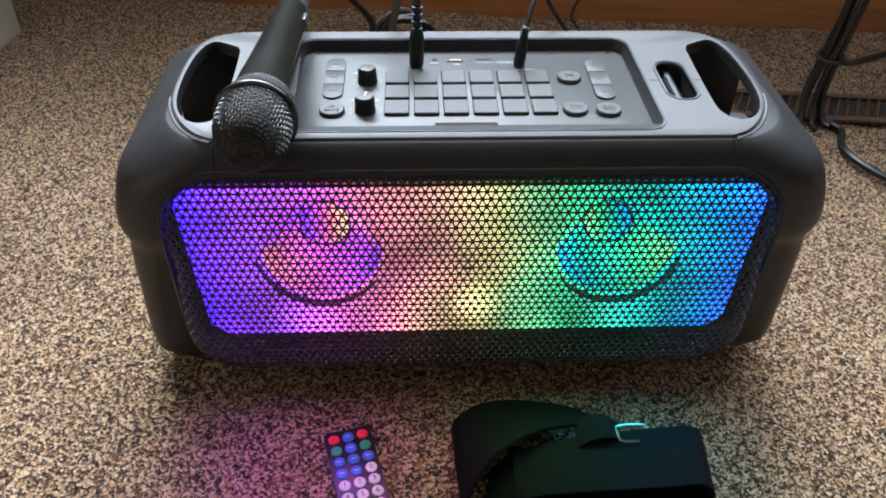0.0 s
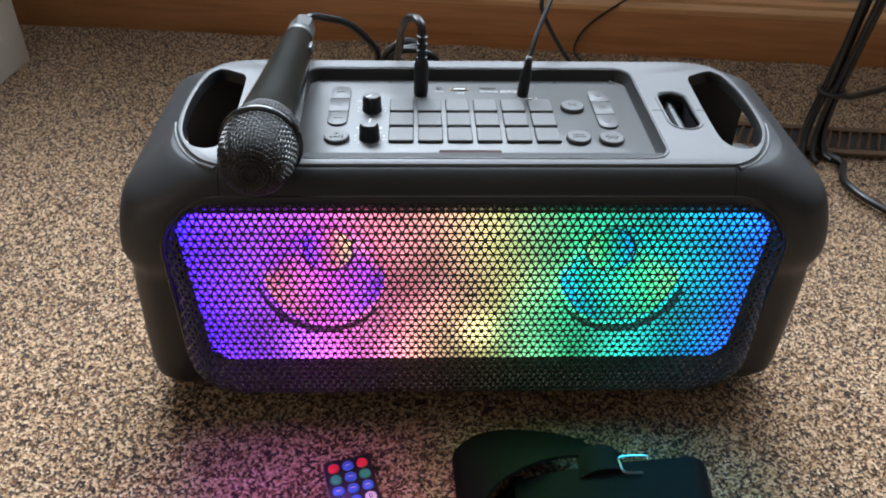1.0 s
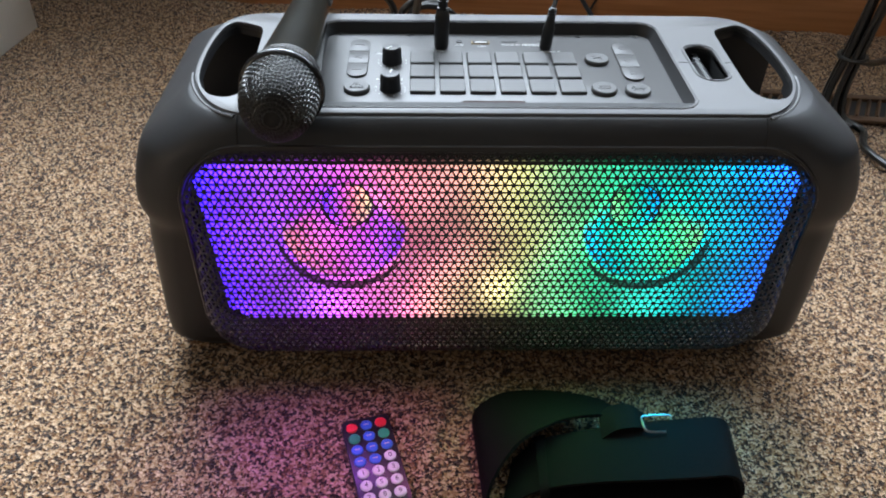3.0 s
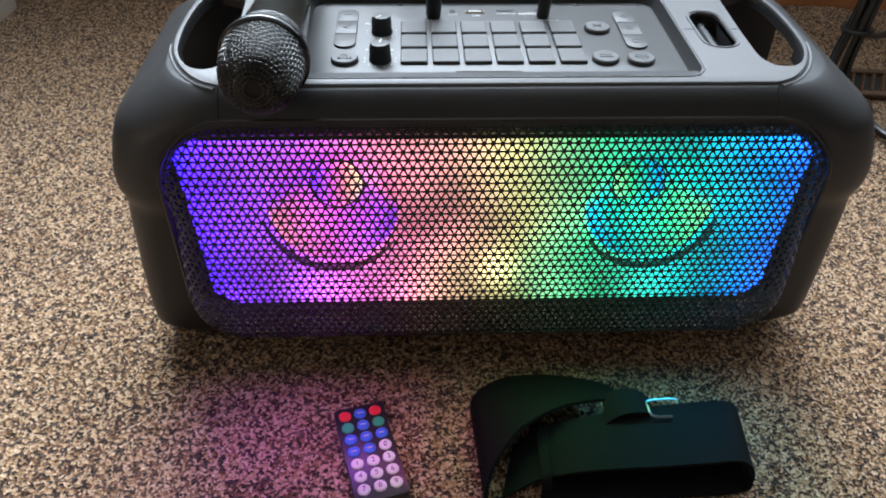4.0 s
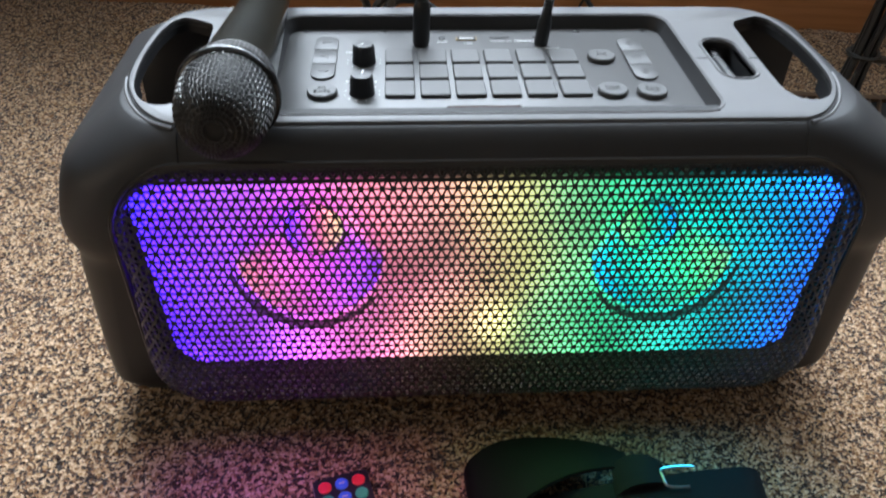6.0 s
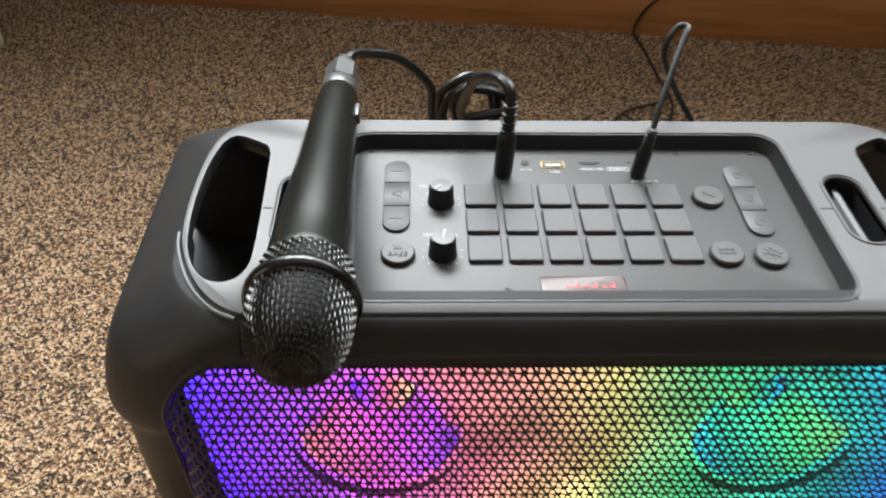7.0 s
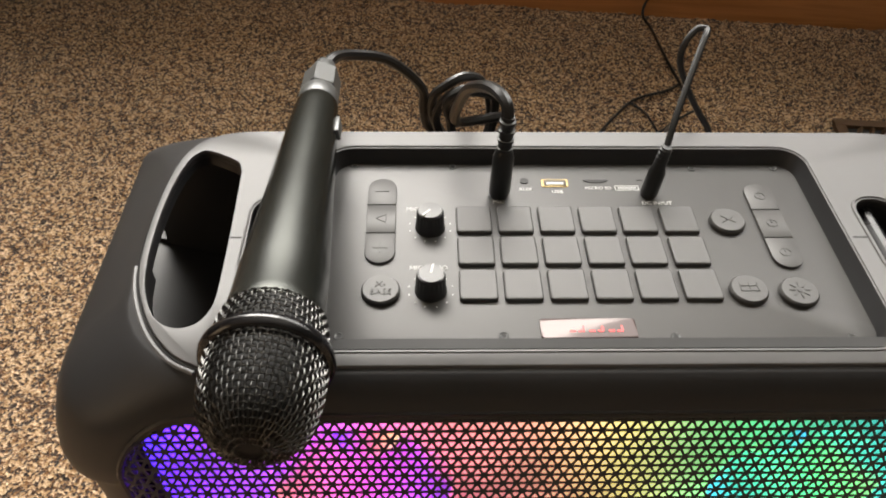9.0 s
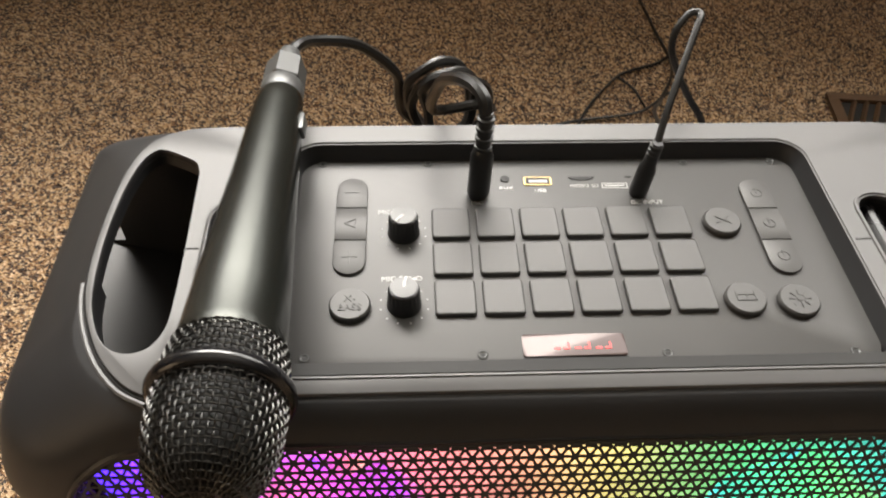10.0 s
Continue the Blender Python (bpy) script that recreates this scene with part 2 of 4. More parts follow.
def loft(bm, rings, cap=True):
    """Bridges rings of points, all of one length."""
    vs = [[bm.verts.new(p) for p in ring] for ring in rings]
    n = len(vs[0])
    for a, c in zip(vs, vs[1:]):
        for i in range(n):
            bm.faces.new((a[i], a[(i + 1) % n], c[(i + 1) % n], c[i]))
    if cap:
        bm.faces.new(vs[0][::-1])
        bm.faces.new(vs[-1])
    return bm


def slab(outline, z0, z1, edge=0.0, bm=None):
    """A plate with this outline and a softened upper edge."""
    cx = sum(p[0] for p in outline) / len(outline)
    cy = sum(p[1] for p in outline) / len(outline)

    def ring(z, inset):
        pts = []
        for x, y in outline:
            d = math.hypot(x - cx, y - cy) or 1
            pts.append((x - (x - cx) / d * inset, y - (y - cy) / d * inset, z))
        return pts
    rings = [ring(z0, 0), ring(z1 - edge, 0)]
    if edge:
        rings += [ring(z1 - edge * 0.3, edge * 0.3), ring(z1, edge)]
    return loft(bm or bmesh.new(), rings)


def turned(profile, n=32, bm=None, m=None):
    """Turned about z: profile of (radius, z)."""
    rings = [[(r * math.cos(2 * math.pi * i / n), r * math.sin(2 * math.pi * i / n), z) for i in range(n)] for r, z in profile]
    if m is not None:
        rings = [[m @ Vector(p) for p in ring] for ring in rings]
    return loft(bm or bmesh.new(), rings)


def ring_of(profile, n, m):
    """A turned ring, open in the middle, from a closed profile of (radius, z)."""
    bm = bmesh.new()
    vs = [[bm.verts.new(m @ Vector((r * math.cos(2 * math.pi * i / n), r * math.sin(2 * math.pi * i / n), z))) for r, z in profile] for i in range(n)]
    k = len(profile)
    for i in range(n):
        a, c = vs[i], vs[(i + 1) % n]
        for j in range(k):
            bm.faces.new((a[j], a[(j + 1) % k], c[(j + 1) % k], c[j]))
    return bm


def smooth_line(points, steps=8):
    """Catmull-Rom through the points."""
    p = [Vector(q) for q in points]
    p = [2 * p[0] - p[1]] + p + [2 * p[-1] - p[-2]]
    out = []
    for i in range(1, len(p) - 2):
        for k in range(steps):
            t = k / steps
            a, c, d, e = p[i - 1], p[i], p[i + 1], p[i + 2]
            out.append(0.5 * (2 * c + (d - a) * t + (2 * a - 5 * c + 4 * d - e) * t * t + (3 * c - a - 3 * d + e) * t ** 3))
    return out + [p[-2]]


def tube(points, r, n=8, bm=None, steps=8, radii=None):
    line = smooth_line(points, steps) if steps else [Vector(p) for p in points]
    rings, side = [], None
    for i, c in enumerate(line):
        d = (line[min(i + 1, len(line) - 1)] - line[max(i - 1, 0)]).normalized()
        if side is None:
            side = d.orthogonal().normalized()
        side = (side - d * side.dot(d)).normalized()
        up = d.cross(side)
        rr = r if radii is None else radii(i / (len(line) - 1))
        rings.append([c + rr * (math.cos(2 * math.pi * k / n) * side + math.sin(2 * math.pi * k / n) * up) for k in range(n)])
    return loft(bm or bmesh.new(), rings)


def ribbon(rows, thick=0.0012, bm=None):
    """A strap: rows of (lower edge, upper edge), thickened."""
    bm = bm or bmesh.new()
    lo, hi = smooth_line([r[0] for r in rows], 7), smooth_line([r[1] for r in rows], 7)
    rings = []
    for i, (a, c) in enumerate(zip(lo, hi)):
        j0, j1 = max(i - 1, 0), min(i + 1, len(lo) - 1)
        nrm = (lo[j1] - lo[j0]).cross(c - a)
        nrm = nrm.normalized() * thick if nrm.length else Vector((0, 0, thick))
        mid = [a.lerp(c, k / 6) for k in range(7)]
        rings.append([p + nrm for p in mid] + [p - nrm for p in reversed(mid)])
    return loft(bm, rings)


def letters(text, size, mat, m, parent, name="lettering", depth=0.0002, align="CENTER"):
    cu = bpy.data.curves.new(name, "FONT")
    cu.body, cu.size, cu.align_x, cu.align_y, cu.extrude = text, size, align, "CENTER", depth
    tmp = new(name, cu)
    me = bpy.data.meshes.new_from_object(tmp.evaluated_get(bpy.context.evaluated_depsgraph_get()))
    bpy.data.objects.remove(tmp)
    bpy.data.curves.remove(cu)
    me.materials.clear()
    me.materials.append(mat)
    me.transform(m)
    ob = new(name, me)
    ob.parent = parent
    return ob


def carve(bm, cutters, mat, name):
    """Cuts the cutters out of bm and gives back the mesh."""
    base = new(name, finish(name, bm, mat, 0))
    tools = []
    for c in cutters:
        t = new("cutter", finish("cutter", c, mat, 0))
        tools.append(t)
        mod = base.modifiers.new("cut", "BOOLEAN")
        mod.operation, mod.object, mod.solver = "DIFFERENCE", t, "EXACT"
    bpy.context.view_layer.update()
    me = bpy.data.meshes.new_from_object(base.evaluated_get(bpy.context.evaluated_depsgraph_get()))
    for o in [base] + tools:
        d = o.data
        bpy.data.objects.remove(o)
        bpy.data.meshes.remove(d)
    out = bmesh.new()
    out.from_mesh(me)
    bpy.data.meshes.remove(me)
    return out


# ---------------------------------------------------------------- the room
def carpet():
    """The carpet: a deep pile near the speaker, plain further off, all one sheet."""
    bm = bmesh.new()
    x0, x1, y0, y1, step = -0.84, 0.84, -0.20, 0.92, 0.0042
    nx, ny = int((x1 - x0) / step), int((y1 - y0) / step)
    rnd = random.Random(4)
    grid = []
    for j in range(ny + 1):
        row = []
        for i in range(nx + 1):
            rim = i in (0, nx) or j in (0, ny)
            x, y = x0 + (x1 - x0) * i / nx, y0 + (y1 - y0) * j / ny
            if rim:
                row.append(bm.verts.new((x, y, -0.004)))
            else:
                row.append(bm.verts.new((x + rnd.uniform(-1, 1) * 0.0015, y + rnd.uniform(-1, 1) * 0.0015, -0.004 + 0.0042 * rnd.random() + 0.0015 * math.sin(x * 40) * math.sin(y * 31))))
        grid.append(row)
    for j in range(ny):
        for i in range(nx):
            bm.faces.new((grid[j][i], grid[j][i + 1], grid[j + 1][i + 1], grid[j + 1][i]))
    far = [(-5.3, -5.3), (5.3, -5.3), (5.3, 2.0), (-5.3, 2.0)]
    corner = [grid[0][0], grid[0][nx], grid[ny][nx], grid[ny][0]]
    edge = [grid[0], [r[nx] for r in grid], grid[ny][::-1], [r[0] for r in grid][::-1]]
    fv = [bm.verts.new((x, y, -0.004)) for x, y in far]
    for k in range(4):
        bm.faces.new([fv[k], fv[(k + 1) % 4]] + edge[k][::-1])
    return bm


floor = solo("floor", carpet(), M_CARPET, Matrix(), "speckled brown and beige looped carpet", "floor", kind="structure", smooth=180)

wall_bm = bmesh.new()
WX0, WX1, WZ0, WZ1 = -1.20, 1.75, 0.78, 2.10
boxed(wall_bm, -5.4, WX0, 0, 0.30, -0.01, 2.45)
boxed(wall_bm, WX1, 5.4, 0, 0.30, -0.01, 2.45)
boxed(wall_bm, WX0, WX1, 0, 0.30, -0.01, WZ0)
boxed(wall_bm, WX0, WX1, 0, 0.30, WZ1, 2.45)
solo("wall_north", wall_bm, M_WALL, WALL, "grey-beige painted wall above the wooden baseboard", "wall", kind="structure", smooth=0)
solo("wall_south", box_mesh(-5.4, 5.4, -5.34, -5.2, -0.01, 2.45), M_WALL, Matrix(), "plain grey-beige painted wall", "wall", kind="structure", smooth=0)
solo("wall_west", box_mesh(-5.34, -5.2, -5.2, 1.8, -0.01, 2.45), M_WALL, Matrix(), "plain grey-beige painted wall", "wall", kind="structure", smooth=0)
solo("wall_east", box_mesh(5.2, 5.34, -5.2, 1.4, -0.01, 2.45), M_WALL, Matrix(), "plain grey-beige painted wall", "wall", kind="structure", smooth=0)
solo("ceiling", box_mesh(-5.6, 5.6, -6.9, 0.30, 2.45, 2.55), M_CEIL, WALL, "plain white ceiling", "ceiling", kind="structure", smooth=0)

base = thing("baseboard", WALL, "brown stained wooden baseboard with a lighter moulded top", "baseboard", kind="structure")
part("board", box_mesh(-5.0, 5.0, -0.016, 0.0, -0.006, 0.072, bevel=0.002), M_WOOD, base)
cap = bmesh.new()
prof = [(0, 0.0722), (-0.0165, 0.0722), (-0.0165, 0.080), (-0.013, 0.085), (-0.010, 0.088), (-0.010, 0.094), (-0.006, 0.099), (0, 0.101)]
loft(cap, [[(x, y, z) for y, z in prof] for x in (-5.0, 5.0)])
part("moulding", cap, M_WOODTOP, base, "lighter wooden moulding", 30)


def floor_vent():
    v = thing("floor_vent", Matrix.Translation((0.530, 0.512, 0.001)) @ pose(0, 0, 0, 0, 0, WALL_TURN), "brown metal floor register with slanted slats", "floor vent")
    rim = bmesh.new()
    boxed(rim, -0.140, 0.140, -0.038, -0.026, 0, 0.006, 0.0015)
    boxed(rim, -0.140, 0.140, 0.026, 0.038, 0, 0.006, 0.0015)
    boxed(rim, -0.140, -0.128, -0.026, 0.026, 0, 0.0055)
    boxed(rim, 0.128, 0.140, -0.026, 0.026, 0, 0.0055)
    part("frame", rim, M_VENT, v)
    part("duct", box_mesh(-0.128, 0.128, -0.026, 0.026, 0.0, 0.0012), M_DARK, v, "black duct opening")
    me = None
    for i in range(19):
        x = -0.121 + i * 0.01345
        if me is None:
            ob = part("slat", box_mesh(-0.0016, 0.0016, -0.026, 0.026, -0.0025, 0.0025, m=pose(0, 0, 0, 0, 28, 0)), M_VENT, v)
            me = ob.data
        else:
            ob = new("slat", me)
            ob.parent = v
        ob.matrix_basis = pose(x, 0, 0.0035, 0, 0, -22)
    return v


floor_vent()
solo("white_cabinet", box_mesh(-0.46, 0.0, -0.235, 0.0, 0.0, 0.62, bevel=0.003), M_BOX, pose(-0.662, 0.775, 0.0, 0, 0, -6.65), "plain white cabinet side standing on the carpet", "cabinet")


# ---------------------------------------------------------------- the party speaker
SP = thing("party_speaker", Matrix(), "black portable karaoke speaker with a lit rainbow grille", "speaker")

TOP = 0.262
PANEL_Z = 0.254


def body_ring(z, w, yf, yb, rf, rb, n=8):
    """A level cut through the shell: rounded front corners (rf) and back corners (rb)."""
    out = []
    for sx, y, r, a0 in ((1, yb, rb, 0), (-1, yb, rb, 90), (-1, yf, rf, 180), (1, yf, rf, 270)):
        cx, cy = SHIFT + sx * (w - r), y - r if a0 < 180 else y + r
        for i in range(n + 1):
            a = radians(a0 + 90 * i / n)
            out.append((cx + r * math.cos(a), cy + r * math.sin(a), z))
    return out


BODY = [(0.006, 0.225, 0.064, 0.150, 0.020, 0.020), (0.012, 0.256, 0.058, 0.156, 0.014, 0.020), (0.022, 0.272, 0.053, 0.160, 0.016, 0.018), (0.030, 0.2765, 0.050, 0.163, 0.018, 0.016), (0.060, 0.2745, 0.043, 0.168, 0.020, 0.016),
        (0.110, 0.2690, 0.032, 0.178, 0.022, 0.014), (0.148, 0.2645, 0.024, 0.187, 0.024, 0.014), (0.160, 0.2625, 0.021, 0.190, 0.025, 0.012), (0.168, 0.2608, 0.0175, 0.193, 0.026, 0.011), (0.175, 0.2612, 0.0135, 0.196, 0.028, 0.010),
        (0.186, 0.2625, 0.0085, 0.199, 0.030, 0.010), (0.200, 0.2615, 0.0052, 0.203, 0.033, 0.009), (0.215, 0.2585, 0.0045, 0.206, 0.036, 0.008), (0.228, 0.2550, 0.0052, 0.207, 0.040, 0.008), (0.2355, 0.2512, 0.0062, 0.206, 0.044, 0.009),
        (0.244, 0.2415, 0.0080, 0.201, 0.048, 0.014), (0.252, 0.2308, 0.0108, 0.195, 0.050, 0.024), (0.2575, 0.2235, 0.0145, 0.190, 0.050, 0.034), (0.2605, 0.2192, 0.0178, 0.1875, 0.050, 0.038)]
SHIFT = 0.0025             # the end caps sit a little to one side of the control panel


FRONT = smooth_line([(0.040, 0.0150, 0), (0.052, -0.0010, 0), (0.066, -0.0085, 0), (0.085, -0.0125, 0), (0.109, -0.0145, 0), (0.145, -0.0125, 0), (0.178, -0.0075, 0), (0.200, -0.0030, 0), (0.229, 0.0040, 0), (0.2435, 0.0085, 0), (0.26, 0.013, 0)], 6)


def grille_y(z):
    """The bulging side view of the grille."""
    return float(np.interp(z, [p.x for p in FRONT], [p.y for p in FRONT]))


def shell_y(z):
    return float(np.interp(z, [r[0] for r in BODY], [r[2] for r in BODY]))


def handle_outline(s):
    pts = [(0.1785, 0.150), (0.1812, 0.158), (0.188, 0.163), (0.199, 0.1685), (0.2045, 0.1670), (0.2095, 0.158), (0.2132, 0.137), (0.2143, 0.105), (0.2118, 0.074), (0.2065, 0.056), (0.199, 0.0445), (0.190, 0.0405), (0.182, 0.043), (0.1775, 0.050), (0.1757, 0.062), (0.1766, 0.105)]
    pts = [(p.x, p.y) for p in smooth_line([(x, y, 0) for x, y in pts + pts[:1]], 3)][:-1]
    return [(s * x, y) for x, y in pts]


def plate_outline(grow=0.0):
    """The light top plate: straight front and back, its ends running round the handle openings."""
    end = [(0.176, 0.0195), (0.188, 0.0260), (0.1995, 0.0385), (0.2085, 0.0550), (0.2148, 0.0745), (0.2172, 0.1000), (0.2168, 0.1330), (0.2132, 0.1610), (0.2050, 0.1770), (0.1900, 0.1850), (0.172, 0.1868)]
    end = [(p.x, p.y) for p in smooth_line([(x, y, 0) for x, y in end], 3)]
    ring = end + [(-x, y) for x, y in reversed(end)]
    return [(x + (grow if x > 0 else -grow), y + (grow if y > 0.104 else -grow)) for x, y in ring]


def top_cuts():
    """What is cut down from the top: the tray, the two handles, the two strap slots."""
    cut = [slab(round_rect(-0.133, 0.133, 0.0285, 0.171, 0.014), 0.236, 0.300)]
    for s in (-1, 1):
        cut.append(loft(bmesh.new(), [[(x, y, z) for x, y in handle_outline(s)] for z in (0.29, 0.20)]))
        cut.append(slab([(s * x, y) for x, y in round_rect(0.146, 0.168, 0.070, 0.128, 0.0105)], 0.225, 0.30))
    return cut


def make_shell():
    first, second = smooth_line([r[:3] for r in BODY], 3), smooth_line([r[3:] for r in BODY], 3)
    bm = loft(bmesh.new(), [body_ring(a.x, a.y, a.z, b.x, b.y, b.z) for a, b in zip(first, second)])
    cut = top_cuts()
    for s in (-1, 1):
        # the hand goes in from the end, under the bar of the handle
        grip = [(0.179, 0.252), (0.2150, 0.253), (0.2400, 0.2335), (0.400, 0.2325), (0.400, 0.178), (0.252, 0.176), (0.205, 0.160), (0.179, 0.172)]
        cut.append(loft(bmesh.new(), [[(s * x, y, z) for x, z in grip] for y in (0.085, 0.186)]))
        scoop = [(0.179, 0.250), (0.213, 0.246), (0.236, 0.228), (0.244, 0.200), (0.230, 0.178), (0.205, 0.160), (0.179, 0.172)]
        cut.append(loft(bmesh.new(), [[(s * x, y, z) for x, z in scoop] for y in (0.046, 0.0855)]))
        cut.append(box_mesh(*sorted((s * 0.246, s * 0.40)), 0.180, 0.26, 0.178, 0.2322))
    # mouth of the front
    m = [(x, z) for x, z in round_rect(-0.2165, 0.2165, 0.062, 0.240, 0.042, 8)]
    cut.append(loft(bmesh.new(), [[(x, y, z) for x, z in m] for y in (-0.05, 0.043)]))
    for cx, cz in ((-0.1110, 0.1735), (0.1085, 0.1725)):
        cut.append(turned([(0.053, -0.02), (0.053, 0.065)], 40, m=pose(cx, 0.03, cz, -90)))
    return carve(bm, cut, M_SHELL, "shell")


part("shell", make_shell(), M_SHELL, SP, "matte black plastic shell with sloped shoulders", 42)
part("top_plate", carve(slab(plate_outline(), 0.2575, 0.2627, 0.0007), top_cuts(), M_TOP, "top_plate"), M_TOP, SP, "satin grey top plate round the tray and handles", 40)

# dark joint where the plate meets the end caps, a lighter lip painting their lit edge, rims and seams
for s in (-1, 1):
    def end_run(grow, lo, hi):
        return [(s * x, y) for x, y in plate_outline(grow) if x > 0.1765 and lo < y < hi]
    part("joint", tube([(x, y, 0.2608) for x, y in end_run(0.0006, 0.0, 0.19)], 0.0006, 5, steps=0), M_DARK, SP)
    part("lit_edge_lip", tube([(x, y, 0.2604) for x, y in end_run(0.0020, 0.0, 0.085)], 0.0011, 6, steps=0), M_TOP, SP, "thin lip painted light for the end cap's highlit edge")
    o = [Vector((s * x, y, 0.2627)) for x, y in round_rect(0.1445, 0.1695, 0.0685, 0.1295, 0.0115, 4)]
    part("slot_rim", tube(o + [o[0]], 0.0009, 6, steps=0), M_TOP, SP)
    part("strap_bar", tube([(s * 0.157, 0.070, 0.252), (s * 0.157, 0.128, 0.252)], 0.0045, 10, steps=2), M_BLACK, SP, "glossy black strap bar")
    part("seam", box_mesh(*sorted((s * 0.1700, s * 0.1760)), 0.0980, 0.0988, 0.2624, 0.2629), M_DARK, SP)
    part("seam", box_mesh(*sorted((s * 0.1362, s * 0.1440)), 0.0980, 0.0988, 0.2624, 0.2629), M_DARK, SP)

# control tray
tray = part("control_panel", slab(round_rect(-0.1318, 0.1300, 0.0345, 0.1695, 0.0125), 0.2375, PANEL_Z, 0.0012), M_PANEL, SP, "recessed grey-black control panel")
o = [Vector((x, y, 0.2627)) for x, y in round_rect(-0.1345, 0.1345, 0.0268, 0.1725, 0.0155, 6)]
part("tray_rim", tube(o + [o[0]], 0.0008, 6, steps=0), M_TOP, SP, "thin raised rim of the control tray")
walls = bmesh.new()
loft(walls, [[(x, y, z) for x, y in round_rect(-a, a, y0, y1, r, 6)] for a, y0, y1, r, z in ((0.1329, 0.0286, 0.1709, 0.0140, 0.2622), (0.1322, 0.0290, 0.1702, 0.0135, 0.2600), (0.1292, 0.0302, 0.1672, 0.0115, 0.2541), (0.1290, 0.0303, 0.1670, 0.0113, 0.2480))], cap=False)
part("tray_wall", walls, M_SHELL, SP, "sloping wall of the control tray", 30)
# raised black strip that paints the shadow gap in front of the panel
part("gap_shade", box_mesh(-0.1285, 0.1285, 0.0280, 0.0336, 0.2500, 0.2632), M_DARK, SP, "black strip standing for the shaded gap before the panel")
part("front_groove", box_mesh(-0.127, 0.127, 0.0386, 0.0390, PANEL_Z - 0.001, PANEL_Z + 0.0002), M_DARK, tray)

pad_me = None
PADX, PADY = 0.02165, 0.0233
for r in range(3):
    for c in range(6):
        if pad_me is None:
            ob = part("pad", slab(round_rect(-0.0092, 0.0092, -0.0100, 0.0100, 0.0016, 3), 0, 0.0024, 0.0010), M_RUBBER, tray, "soft square rubber drum pad", 12)
            pad_me = ob.data
        else:
            ob = new("pad", pad_me)
            ob.parent = tray
        ob.matrix_basis = pose(-0.0541 + c * PADX, 0.0729 + r * PADY, PANEL_Z)

for s, x, y in ((0, -0.101, 0.0695), (1, 0.0795, 0.1180), (2, 0.0765, 0.0690), (3, 0.1005, 0.0675)):
    b = part("round_button", turned([(0.0093, 0), (0.0093, 0.0020), (0.0085, 0.0030), (0.0001, 0.0031)], 32, m=pose(x, y, PANEL_Z)), M_RUBBER, tray, "round rubber button")
    if s == 0:
        letters("X-", 0.0050, M_GREYPRINT, pose(x, y + 0.0025, PANEL_Z + 0.0032), tray)
        letters("BASS", 0.0050, M_GREYPRINT, pose(x, y - 0.0025, PANEL_Z + 0.0032), tray)
    elif s == 3:
        star = bmesh.new()
        for k in range(8):
            boxed(star, 0.0022, 0.0050, -0.0003, 0.0003, 0, 0.0003, m=pose(x, y, PANEL_Z + 0.0031, 0, 0, 45 * k))
        turned([(0.0015, 0), (0.0015, 0.0003)], 12, star, pose(x, y, PANEL_Z + 0.0031))
        part("symbol", star, M_GREYPRINT, tray)
    elif s == 2:
        sym = bmesh.new()
        for y2 in (-0.002, 0.0012):
            boxed(sym, x - 0.0045, x + 0.0045, y + y2, y + y2 + 0.0006, PANEL_Z + 0.0031, PANEL_Z + 0.0034)
        for x2 in (-0.0045, 0, 0.0039):
            boxed(sym, x + x2, x + x2 + 0.0006, y - 0.0014, y + 0.0034, PANEL_Z + 0.0031, PANEL_Z + 0.00335)
        part("symbol", sym, M_GREYPRINT, tray)
    else:
        sym = bmesh.new()
        for a in (35, -35):
            boxed(sym, -0.0042, 0.0042, -0.0003, 0.0003, 0, 0.0003, m=pose(x, y, PANEL_Z + 0.0031, 0, 0, a))
        part("symbol", sym, M_GREYPRINT, tray)


